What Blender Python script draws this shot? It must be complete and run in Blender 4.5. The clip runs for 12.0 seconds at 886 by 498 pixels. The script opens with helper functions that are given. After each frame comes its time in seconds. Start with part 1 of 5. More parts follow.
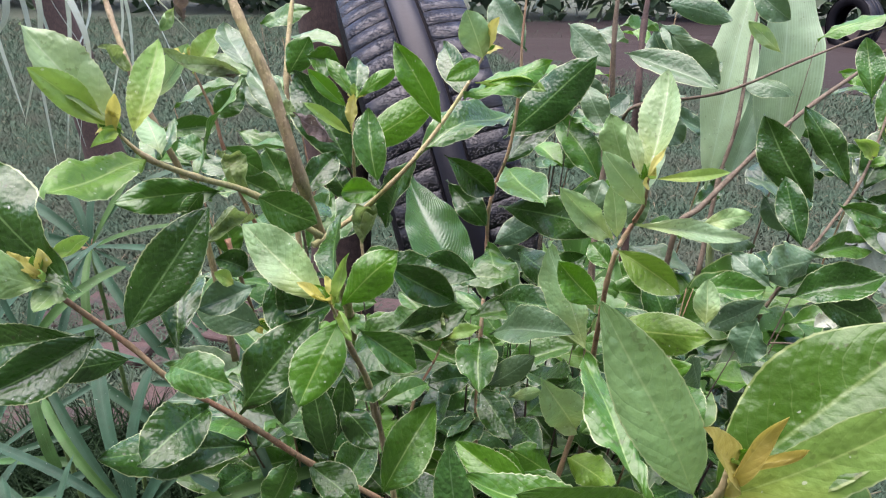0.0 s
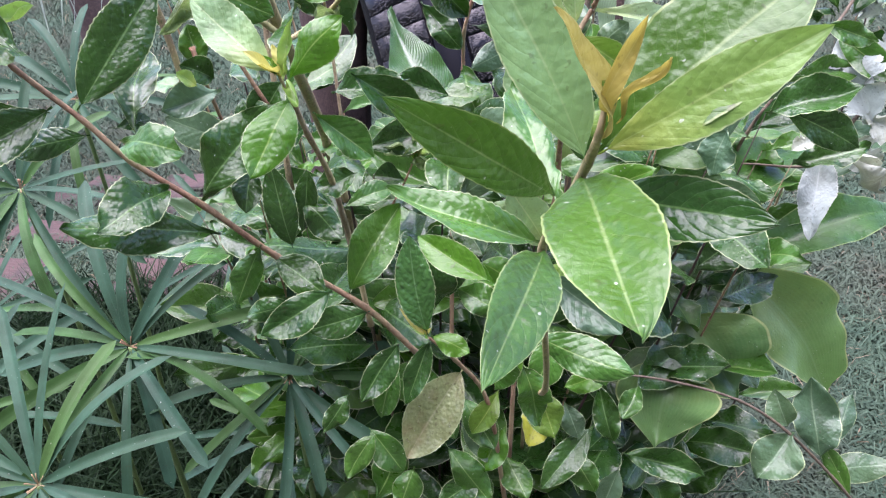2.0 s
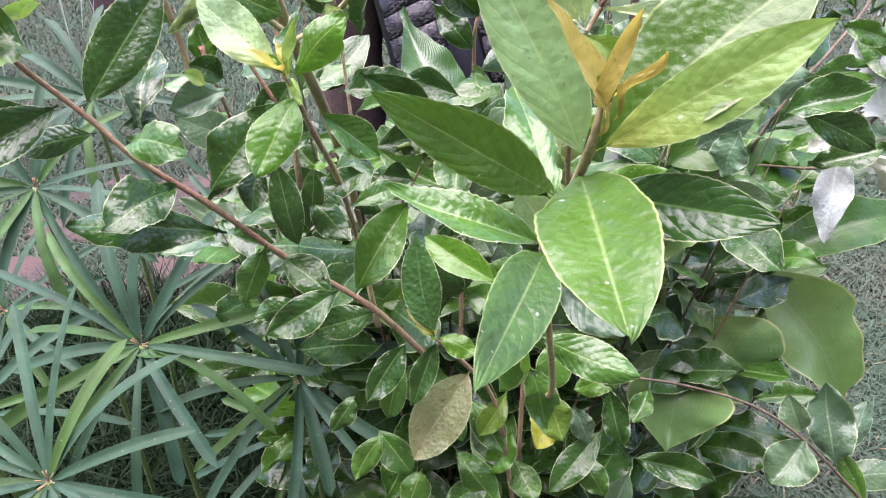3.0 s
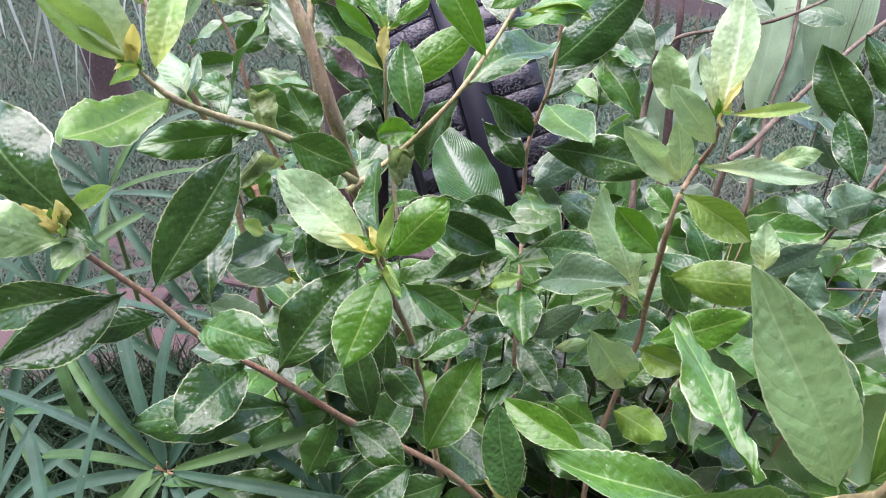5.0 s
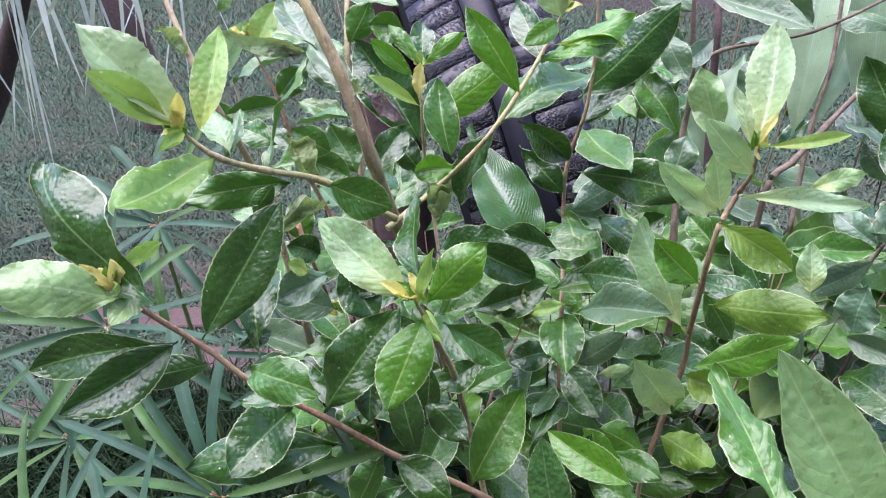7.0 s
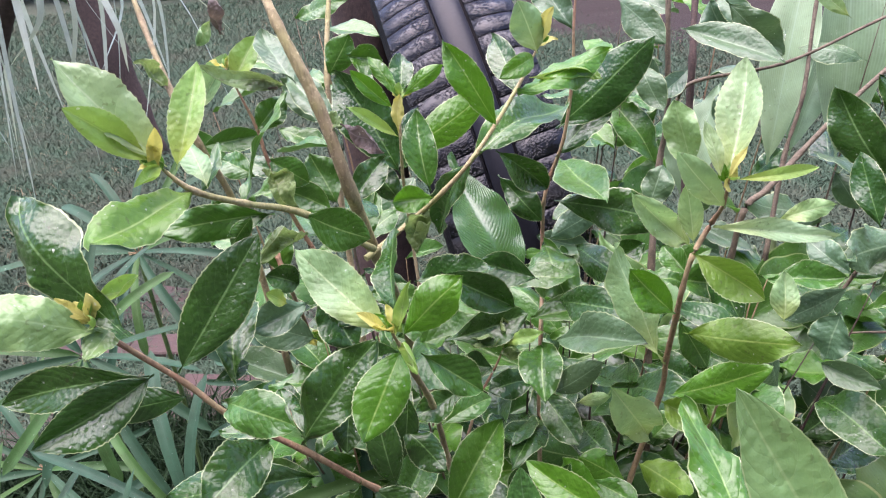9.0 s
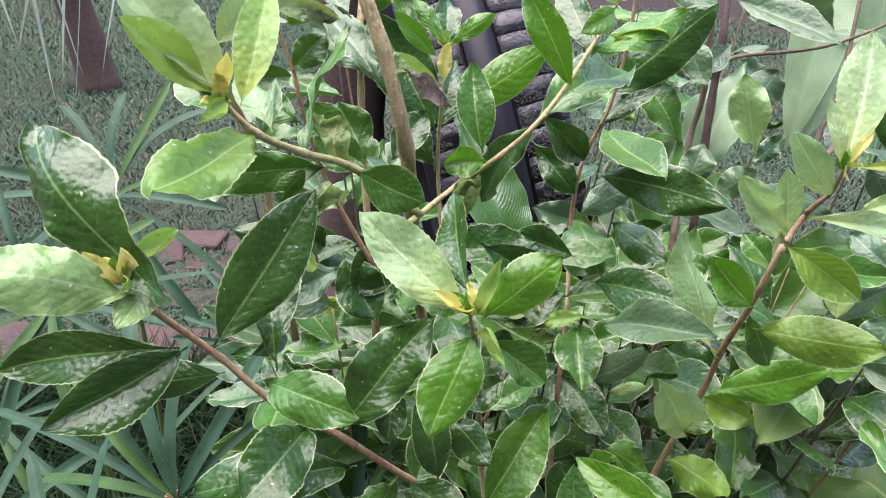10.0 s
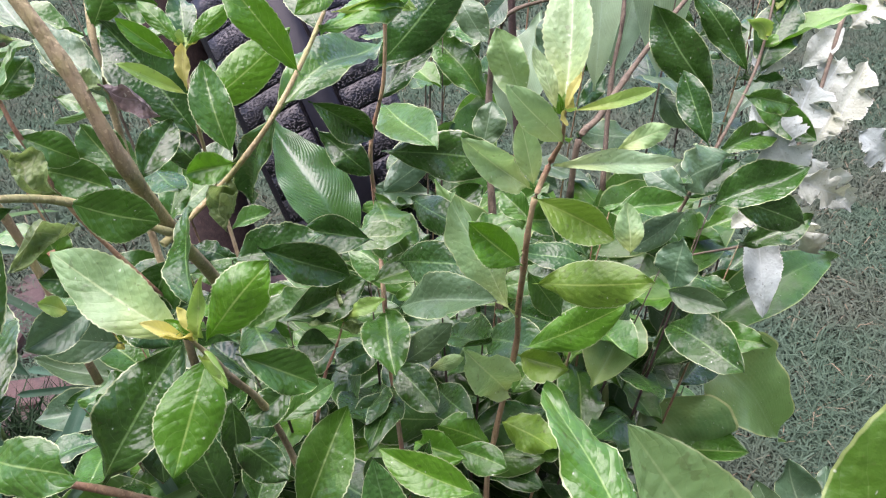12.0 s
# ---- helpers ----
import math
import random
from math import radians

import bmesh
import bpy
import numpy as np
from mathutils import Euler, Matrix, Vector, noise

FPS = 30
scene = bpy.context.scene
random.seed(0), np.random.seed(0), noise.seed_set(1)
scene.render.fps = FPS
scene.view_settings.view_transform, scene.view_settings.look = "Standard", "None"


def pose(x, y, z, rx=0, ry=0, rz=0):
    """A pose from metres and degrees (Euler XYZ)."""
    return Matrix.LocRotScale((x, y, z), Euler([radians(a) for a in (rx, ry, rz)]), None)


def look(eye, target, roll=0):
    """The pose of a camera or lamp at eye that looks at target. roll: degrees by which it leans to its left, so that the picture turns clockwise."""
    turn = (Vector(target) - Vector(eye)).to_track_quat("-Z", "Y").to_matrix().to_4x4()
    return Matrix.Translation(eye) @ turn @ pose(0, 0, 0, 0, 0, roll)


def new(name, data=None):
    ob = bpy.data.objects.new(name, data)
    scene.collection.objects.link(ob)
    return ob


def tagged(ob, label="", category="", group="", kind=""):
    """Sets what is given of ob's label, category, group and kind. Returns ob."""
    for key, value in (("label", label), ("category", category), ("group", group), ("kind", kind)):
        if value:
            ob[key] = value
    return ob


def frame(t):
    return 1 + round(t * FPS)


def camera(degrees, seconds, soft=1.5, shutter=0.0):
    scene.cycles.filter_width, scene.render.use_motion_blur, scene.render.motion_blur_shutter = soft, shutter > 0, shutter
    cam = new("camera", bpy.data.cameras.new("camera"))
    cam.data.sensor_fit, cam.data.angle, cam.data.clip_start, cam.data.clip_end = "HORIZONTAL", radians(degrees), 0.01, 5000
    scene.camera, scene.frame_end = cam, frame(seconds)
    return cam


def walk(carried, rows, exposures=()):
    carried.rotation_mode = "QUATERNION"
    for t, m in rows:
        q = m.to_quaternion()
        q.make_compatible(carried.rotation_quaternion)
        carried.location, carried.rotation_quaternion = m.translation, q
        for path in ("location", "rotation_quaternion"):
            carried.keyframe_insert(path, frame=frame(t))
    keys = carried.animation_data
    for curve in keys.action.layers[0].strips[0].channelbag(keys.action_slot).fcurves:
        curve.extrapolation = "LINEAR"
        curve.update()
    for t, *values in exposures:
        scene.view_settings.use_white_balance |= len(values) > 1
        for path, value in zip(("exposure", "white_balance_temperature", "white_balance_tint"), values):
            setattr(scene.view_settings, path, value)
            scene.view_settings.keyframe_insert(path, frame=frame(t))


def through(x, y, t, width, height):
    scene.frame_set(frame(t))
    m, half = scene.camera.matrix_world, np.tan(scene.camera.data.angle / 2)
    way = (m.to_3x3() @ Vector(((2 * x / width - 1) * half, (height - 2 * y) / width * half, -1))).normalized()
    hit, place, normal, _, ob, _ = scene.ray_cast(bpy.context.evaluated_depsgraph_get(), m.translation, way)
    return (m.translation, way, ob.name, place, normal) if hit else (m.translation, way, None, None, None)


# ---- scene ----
cam = camera(61.05, 12.0, soft=1.2)
ROWS = [
    (0, -0.0023, 0.0061, 1.3030, 66.71, -1.42, -0.12),
    (0.5, -0.0013, -0.0039, 1.2798, 63.45, -1.60, 0.72),
    (1, 0.0061, -0.0111, 1.2634, 61.71, -1.94, 0.45),
    (1.5, 0.0155, -0.0160, 1.2548, 60.65, -1.36, -0.03),
    (2, 0.0337, -0.0296, 1.2437, 59.01, -0.62, 0.53),
    (2.5, 0.0446, -0.0304, 1.2391, 59.50, -0.82, 1.15),
    (3, 0.0401, -0.0269, 1.2411, 59.13, -0.29, 1.77),
    (3.2, 0.0391, -0.0313, 1.2429, 59.26, -0.07, 2.31),
    (4.8, -0.0210, 0.0347, 1.2817, 62.15, -0.76, 1.44),
    (5, -0.0234, 0.0410, 1.2906, 62.21, -0.53, 0.46),
    (5.5, -0.0288, 0.0538, 1.3013, 62.66, 0.14, 0.12),
    (6, -0.0291, 0.0579, 1.3080, 62.70, 0.72, -0.11),
    (6.5, -0.0284, 0.0543, 1.3090, 62.81, 1.43, 1.28),
    (7, -0.0199, 0.0438, 1.3102, 62.75, 2.55, 2.70),
    (7.2, -0.0153, 0.0382, 1.3059, 63.18, 2.86, 3.08),
    (8.8, -0.0098, 0.0323, 1.3169, 64.60, 2.60, 2.23),
    (9, -0.0157, 0.0425, 1.3153, 64.53, 2.17, 1.53),
    (9.5, -0.0421, 0.0642, 1.3117, 63.54, 0.09, 1.36),
    (10, -0.0808, 0.0897, 1.2956, 61.74, -3.05, -0.20),
    (10.5, -0.0704, 0.1161, 1.2943, 60.50, -0.66, -5.47),
    (11, -0.0404, 0.1253, 1.3086, 61.51, 1.75, -10.09),
    (11.5, -0.0200, 0.1220, 1.3107, 61.45, 2.55, -11.89),
    (12, 0.0008, 0.1024, 1.2942, 60.05, 2.83, -11.88),
]
walk(cam, [(t, pose(x, y, z, rx, ry, rz)) for t, x, y, z, rx, ry, rz in ROWS], exposures=[(0.0, 1.43, 6630.0, 25.0), (0.5, 1.56, 6400.0, 31.0), (1.0, 1.60, 5980.0, 28.0), (2.0, 1.80, 6140.0, 34.0), (2.5, 1.93, 6310.0, 34.0), (3.2, 1.98, 6540.0, 37.0), (5.0, 1.70, 6240.0, 36.0), (5.5, 1.64, 6080.0, 36.0), (7.0, 1.60, 6000.0, 34.0), (9.0, 1.62, 6470.0, 31.0), (9.5, 1.60, 6650.0, 26.0), (10.5, 1.66, 6400.0, 26.0), (11.0, 1.65, 6090.0, 30.0), (11.5, 1.66, 6180.0, 34.0), (12.0, 1.58, 6570.0, 31.0)])
# ---- end of path ----
# ---- light ----
world = bpy.data.worlds.new("overcast")
scene.world = world
world.use_nodes = True
wn = world.node_tree.nodes
sky = wn.new("ShaderNodeTexSky")
sky.sky_type, sky.sun_disc = "NISHITA", False
sky.sun_elevation, sky.sun_rotation = radians(78), radians(-70)
sky.air_density, sky.dust_density, sky.ozone_density = 1.0, 1.5, 1.5
world.node_tree.links.new(sky.outputs[0], wn["Background"].inputs[0])
wn["Background"].inputs[1].default_value = 0.15
sun = new("sun", bpy.data.lights.new("sun", "SUN"))
sun.data.energy, sun.data.angle, sun.data.color = 4.0, radians(84), (1.0, 0.98, 0.95)
sun.matrix_world = look((-0.8, 0.95, 5), (0, 0.6, 1))


# ---- materials ----
class Graph:
    """A node material under construction."""

    def __init__(self, name):
        self.mat = bpy.data.materials.new(name)
        self.mat.use_nodes = True
        self.tree = self.mat.node_tree
        self.bsdf = self.tree.nodes["Principled BSDF"]
        self.out = self.tree.nodes["Material Output"]

    def put(self, kind, **props):
        n = self.tree.nodes.new(kind)
        for key, value in props.items():
            setattr(n, key, value)
        return n

    def link(self, a, b):
        self.tree.links.new(a, b)

    def feed(self, socket, value):
        if isinstance(value, bpy.types.NodeSocket):
            self.link(value, socket)
        else:
            socket.default_value = value

    def calc(self, op, a, b=0.0, c=0.0, clamp=False):
        n = self.put("ShaderNodeMath", operation=op, use_clamp=clamp)
        for s, v in zip(n.inputs, (a, b, c)):
            self.feed(s, v)
        return n.outputs[0]

    def mix(self, fac, a, b, blend="MIX"):
        n = self.put("ShaderNodeMix", data_type="RGBA", blend_type=blend)
        self.feed(n.inputs[0], fac)
        for s, v in ((n.inputs[6], a), (n.inputs[7], b)):
            self.feed(s, v if isinstance(v, bpy.types.NodeSocket) else (*v, 1.0))
        return n.outputs[2]

    def ramp(self, value, low, high):
        n = self.put("ShaderNodeMapRange", clamp=True)
        self.feed(n.inputs[0], value)
        n.inputs[1].default_value, n.inputs[2].default_value = low, high
        return n.outputs[0]

    def noise(self, scale, detail=3.0, vector=None, rough=0.55):
        n = self.put("ShaderNodeTexNoise")
        n.inputs["Scale"].default_value, n.inputs["Detail"].default_value = scale, detail
        n.inputs["Roughness"].default_value = rough
        self.link(vector if vector else self.place(), n.inputs["Vector"])
        return n.outputs[0]

    def place(self):
        return self.put("ShaderNodeNewGeometry").outputs["Position"]

    def bump(self, height, strength, distance=0.002):
        n = self.put("ShaderNodeBump")
        n.inputs["Strength"].default_value, n.inputs["Distance"].default_value = strength, distance
        self.link(height, n.inputs["Height"])
        self.link(n.outputs[0], self.bsdf.inputs["Normal"])
        return n.outputs[0]


def leaf_material(name, colour, vein, rough=0.32, rim=(0.33, 0.40, 0.20), spots=0.0, through=0.3, pucker=0.7, hue=0.14, veins=9.0, stripe=0.0, rib=1.0, flush=0.0, gloss=0.42, wet=0.0):
    """A leaf with midrib, arching side veins, a thin pale margin and a quilted skin, from the leaf's own coordinates."""
    g = Graph(name)
    uv = g.put("ShaderNodeUVMap", uv_map="blade").outputs[0]
    parts = g.put("ShaderNodeSeparateXYZ")
    g.link(uv, parts.inputs[0])
    u, v = parts.outputs[0], parts.outputs[1]
    random_leaf = g.put("ShaderNodeObjectInfo").outputs["Random"]
    away = g.calc("ABSOLUTE", g.calc("MULTIPLY_ADD", v, 2.0, -1.0))
    arch = g.calc("MULTIPLY", away, g.calc("MULTIPLY_ADD", away, 0.13, 0.13))
    wobble = g.calc("MULTIPLY_ADD", g.noise(60.0, 3.0), 1.1 / veins, -0.55 / veins)
    along = g.calc("ADD", g.calc("SUBTRACT", u, arch), wobble)
    ribs = g.calc("FRACT", g.calc("MULTIPLY_ADD", along, veins, random_leaf))
    side = g.calc("ABSOLUTE", g.calc("SUBTRACT", ribs, 0.5))
    fade = g.noise(90.0, 2.0)
    side_line = g.calc("MULTIPLY", g.ramp(side, 0.04, 0.0), g.ramp(away, 1.0, 0.35))
    mid_line = g.ramp(away, 0.05, 0.015)
    lines = g.calc("MAXIMUM", mid_line, g.calc("MULTIPLY", side_line, g.calc("MULTIPLY", g.ramp(fade, 0.25, 0.6), 0.5)))
    cloud = g.noise(38.0, 4.0)
    fine = g.noise(420.0, 3.0)
    base = g.mix(g.ramp(cloud, 0.3, 0.72), [c * (1 - 2.6 * hue) for c in colour], [c * (1 + 2.0 * hue) for c in colour])
    base = g.mix(g.calc("MULTIPLY", random_leaf, 0.5), base, (colour[0] * 1.3 + 0.004, colour[1] * 1.1, colour[2] * 0.7))
    base = g.mix(g.calc("MULTIPLY", g.ramp(fine, 0.45, 0.75), 0.25), base, [c * 0.6 for c in colour])
    if flush:
        young = g.calc("MULTIPLY", g.ramp(g.calc("MULTIPLY_ADD", g.noise(70.0, 3.0), 0.5, u), 0.75, 0.3), flush)
        base = g.mix(young, base, (0.42, 0.40, 0.06))
    cells = g.put("ShaderNodeTexVoronoi", feature="DISTANCE_TO_EDGE")
    cells.inputs["Scale"].default_value = 300.0
    g.link(g.place(), cells.inputs["Vector"])
    base = g.mix(g.calc("MULTIPLY", g.ramp(cells.outputs[0], 0.08, 0.01), 0.05), base, vein)
    base = g.mix(g.calc("MULTIPLY", lines, 0.62), base, vein)
    base = g.mix(g.calc("MULTIPLY", g.ramp(away, 0.95, 0.97), 0.8), base, rim)
    fleck = g.ramp(g.noise(260.0, 2.0), 0.665 - 0.12 * spots, 0.70)
    base = g.mix(g.calc("MULTIPLY", fleck, 0.4 + 0.5 * spots), base, (0.05, 0.04, 0.02))
    base = g.mix(g.calc("MULTIPLY", g.ramp(g.noise(330.0, 1.0), 0.755, 0.775), 0.5), base, (0.55, 0.58, 0.5))
    if spots > 0.4:
        base = g.mix(g.calc("MULTIPLY", g.ramp(g.noise(55.0, 5.0), 0.5, 0.7), 0.5), base, (0.22, 0.16, 0.09))
    if stripe:
        base = g.mix(g.calc("MULTIPLY", g.ramp(g.calc("ABSOLUTE", g.calc("SUBTRACT", g.calc("FRACT", g.calc("MULTIPLY", v, 26.0)), 0.5)), 0.2, 0.5), stripe), base, vein)
    g.link(base, g.bsdf.inputs["Base Color"])
    g.link(g.calc("MULTIPLY_ADD", g.ramp(g.noise(60.0, 3.0), 0.3, 0.7), 0.16, rough - 0.05), g.bsdf.inputs["Roughness"])
    g.bsdf.inputs["Specular IOR Level"].default_value = gloss
    pillow = g.calc("MULTIPLY", g.calc("SQRT", g.calc("MULTIPLY", side, 2.0)), g.ramp(away, 0.02, 0.2))
    lumps = g.put("ShaderNodeTexVoronoi", feature="SMOOTH_F1")
    lumps.inputs["Scale"].default_value = 320.0
    lumps.inputs["Smoothness"].default_value = 0.6
    g.link(g.place(), lumps.inputs["Vector"])
    height = g.calc("MULTIPLY_ADD", pillow, 0.085 * rib, g.calc("MULTIPLY", lumps.outputs[0], -0.28 * pucker))
    height = g.calc("ADD", height, g.calc("MULTIPLY", g.noise(260.0, 4.0), 0.34 * pucker))
    height = g.calc("ADD", height, g.calc("MULTIPLY", g.noise(75.0, 3.0), min(0.2, 0.26 * pucker)))
    skin = g.bump(height, 0.85, 0.0026)
    if wet:
        g.bsdf.inputs["Coat Weight"].default_value = wet
        g.bsdf.inputs["Coat Roughness"].default_value = 0.1
        g.link(skin, g.bsdf.inputs["Coat Normal"])
    glow = g.put("ShaderNodeBsdfTranslucent")
    g.link(g.mix(0.5, base, (colour[0] * 1.6, colour[1] * 1.5, colour[2] * 0.8)), glow.inputs[0])
    blend = g.put("ShaderNodeMixShader")
    blend.inputs[0].default_value = through
    g.link(g.bsdf.outputs[0], blend.inputs[1])
    g.link(glow.outputs[0], blend.inputs[2])
    g.link(blend.outputs[0], g.out.inputs[0])
    return g.mat


def bark_material(name, colour, dark, rough=0.7, young=None):
    """Bark with long streaks, pale corky dots and, on shoots, a greener skin in patches."""
    g = Graph(name)
    n = g.noise(70.0, 5.0)
    streak = g.put("ShaderNodeMapping")
    streak.inputs["Scale"].default_value = (1.0, 1.0, 0.16)
    g.link(g.place(), streak.inputs["Vector"])
    lines = g.noise(420.0, 4.0, streak.outputs[0])
    base = g.mix(g.ramp(n, 0.25, 0.75), dark, colour)
    if young:
        base = g.mix(g.calc("MULTIPLY", g.ramp(g.noise(28.0, 3.0), 0.42, 0.62), 0.7), base, young)
    base = g.mix(g.calc("MULTIPLY", g.ramp(lines, 0.5, 0.68), 0.55), base, [0.55 * c for c in dark])
    base = g.mix(g.calc("MULTIPLY", g.ramp(g.noise(460.0, 2.0), 0.58, 0.68), 0.4), base, [min(1, c * 1.7) for c in colour])
    g.link(base, g.bsdf.inputs["Base Color"])
    g.bsdf.inputs["Roughness"].default_value = rough
    g.bsdf.inputs["Specular IOR Level"].default_value = 0.35
    g.bump(g.calc("ADD", g.calc("ADD", g.noise(300.0, 4.0), lines), n), 0.7, 0.0012)
    return g.mat


light = leaf_material("leaf_light", (0.165, 0.305, 0.135), (0.40, 0.50, 0.25), 0.33, through=0.3, flush=0.35)
lime = leaf_material("leaf_lime", (0.165, 0.31, 0.07), (0.32, 0.43, 0.14), 0.34, through=0.3, flush=0.4, rib=0.5)
bud = leaf_material("leaf_bud", (0.42, 0.42, 0.13), (0.48, 0.47, 0.2), 0.5, rim=(0.46, 0.45, 0.2), through=0.35, hue=0.18, pucker=0.4, rib=0.5, gloss=0.3)
ochre = leaf_material("leaf_ochre", (0.34, 0.31, 0.09), (0.42, 0.36, 0.12), 0.5, rim=(0.4, 0.36, 0.14), through=0.3, hue=0.2, pucker=0.8, rib=0.5, gloss=0.3)
fresh = leaf_material("leaf_fresh", (0.055, 0.18, 0.010), (0.26, 0.40, 0.10), 0.31, through=0.28, wet=0.25)
mid = leaf_material("leaf_mid", (0.036, 0.120, 0.014), (0.22, 0.34, 0.11), 0.3, through=0.15, gloss=0.35, wet=0.4)
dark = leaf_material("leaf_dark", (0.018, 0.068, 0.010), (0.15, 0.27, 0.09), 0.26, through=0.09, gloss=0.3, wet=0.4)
grey = leaf_material("leaf_grey", (0.058, 0.125, 0.062), (0.2, 0.3, 0.17), 0.38, through=0.18, gloss=0.35, wet=0.3)
olive = leaf_material("leaf_olive", (0.088, 0.19, 0.022), (0.3, 0.4, 0.1), 0.32, spots=0.2, through=0.3, flush=0.06)
quilted = leaf_material("leaf_quilted", (0.035, 0.125, 0.028), (0.12, 0.24, 0.09), 0.14, through=0.2, pucker=1.5, rib=2.5, gloss=0.5, wet=0.6)
spring = leaf_material("leaf_spring", (0.078, 0.195, 0.03), (0.28, 0.4, 0.14), 0.32, through=0.3, rib=0.6, flush=0.15)
near_green = leaf_material("leaf_near_green", (0.036, 0.108, 0.012), (0.18, 0.26, 0.09), 0.3, rim=(0.22, 0.29, 0.1), through=0.2, gloss=0.45)
soft = leaf_material("leaf_soft", (0.145, 0.275, 0.11), (0.26, 0.38, 0.17), 0.26, through=0.24, gloss=0.5)
pale = leaf_material("leaf_pale", (0.23, 0.365, 0.19), (0.40, 0.50, 0.30), 0.3, through=0.24, flush=0.35)
yellowed = leaf_material("leaf_yellowed", (0.30, 0.34, 0.03), (0.4, 0.42, 0.12), 0.34, spots=0.3, through=0.36)
spotted = leaf_material("leaf_spotted", (0.20, 0.25, 0.11), (0.34, 0.36, 0.2), 0.22, spots=0.45, through=0.22, pucker=1.1)
withered = leaf_material("leaf_withered", (0.10, 0.085, 0.095), (0.2, 0.17, 0.18), 0.5, rim=(0.2, 0.2, 0.15), spots=0.5, pucker=2.0, hue=0.25)
crinkled = leaf_material("leaf_crinkled", (0.17, 0.27, 0.11), (0.3, 0.34, 0.2), 0.3, spots=0.35, pucker=2.0, hue=0.25)
dry = leaf_material("leaf_dry", (0.35, 0.42, 0.39), (0.43, 0.49, 0.45), 0.62, rim=(0.55, 0.57, 0.5), through=0.15, gloss=0.2, pucker=0.9)
broad = leaf_material("leaf_broad", (0.10, 0.225, 0.072), (0.18, 0.31, 0.12), 0.36, gloss=0.6, rim=(0.42, 0.46, 0.2), through=0.3, pucker=0.35, veins=14, stripe=0.25, rib=0.6, flush=0.2)
blade_pale = leaf_material("leaf_blade_pale", (0.18, 0.29, 0.18), (0.27, 0.39, 0.26), 0.5, rim=(0.3, 0.42, 0.25), through=0.28, pucker=0.1, veins=3, stripe=0.5, rib=0.1)
broad_dark = leaf_material("leaf_broad_dark", (0.042, 0.125, 0.022), (0.10, 0.2, 0.06), 0.26, rim=(0.25, 0.33, 0.12), through=0.22, pucker=0.35, veins=12, stripe=0.15, rib=0.5)
ribbed = leaf_material("leaf_ribbed", (0.035, 0.115, 0.028), (0.05, 0.13, 0.04), 0.2, rim=(0.08, 0.17, 0.06), through=0.2, pucker=0.25, veins=34, rib=3.0, gloss=0.9)
sedge_leaf = leaf_material("leaf_sedge", (0.026, 0.072, 0.044), (0.042, 0.098, 0.062), 0.46, gloss=0.15, rim=(0.062, 0.12, 0.075), through=0.2, pucker=0.1, veins=1, stripe=0.5, rib=0.0, hue=0.2)
sedge_fresh = leaf_material("leaf_sedge_fresh", (0.040, 0.105, 0.032), (0.07, 0.14, 0.05), 0.44, gloss=0.15, rim=(0.08, 0.15, 0.06), through=0.26, pucker=0.1, veins=1, stripe=0.5, rib=0.0, hue=0.2)
strap_leaf = leaf_material("leaf_strap", (0.33, 0.41, 0.39), (0.42, 0.5, 0.47), 0.5, rim=(0.42, 0.49, 0.46), through=0.3, pucker=0.1, veins=1, stripe=0.4, rib=0.0)
twig = bark_material("bark_twig", (0.36, 0.29, 0.17), (0.2, 0.15, 0.085), young=(0.30, 0.29, 0.11))
red_twig = bark_material("bark_red_twig", (0.35, 0.22, 0.13), (0.19, 0.10, 0.06), young=(0.30, 0.26, 0.13))
green_twig = bark_material("bark_green_twig", (0.40, 0.33, 0.18), (0.24, 0.19, 0.09), young=(0.33, 0.35, 0.13))
grey_twig = bark_material("bark_grey_twig", (0.17, 0.135, 0.09), (0.065, 0.047, 0.03))
old_bark = bark_material("bark_old", (0.085, 0.055, 0.045), (0.035, 0.024, 0.02), 0.85)


# ---- builders ----
def finish(name, bm, material, parent=None, label=""):
    """Links a bmesh as one mesh object, under a thing or a part where one is given."""
    me = bpy.data.meshes.new(name)
    bm.to_mesh(me)
    bm.free()
    me.materials.append(material)
    ob = new(name, me)
    if parent:
        ob.parent = parent
    if label:
        ob["label"] = label
    return ob


part = finish


def thing(name, label, category, place=(0, 0, 0), group="", kind=""):
    ob = new(name)
    ob.location = place
    ob.empty_display_size = 0.05
    return tagged(ob, label, category, group, kind)


def smooth_line(points, steps=6):
    """A Catmull-Rom line through the points."""
    p = [Vector(q) for q in points]
    p = [2 * p[0] - p[1]] + p + [2 * p[-1] - p[-2]]
    line = []
    for a, b, c, d in zip(p, p[1:], p[2:], p[3:]):
        for i in range(steps):
            s = i / steps
            line.append(0.5 * (2 * b + (c - a) * s + (2 * a - 5 * b + 4 * c - d) * s * s + (3 * b - a - 3 * c + d) * s ** 3))
    line.append(p[-2])
    return line


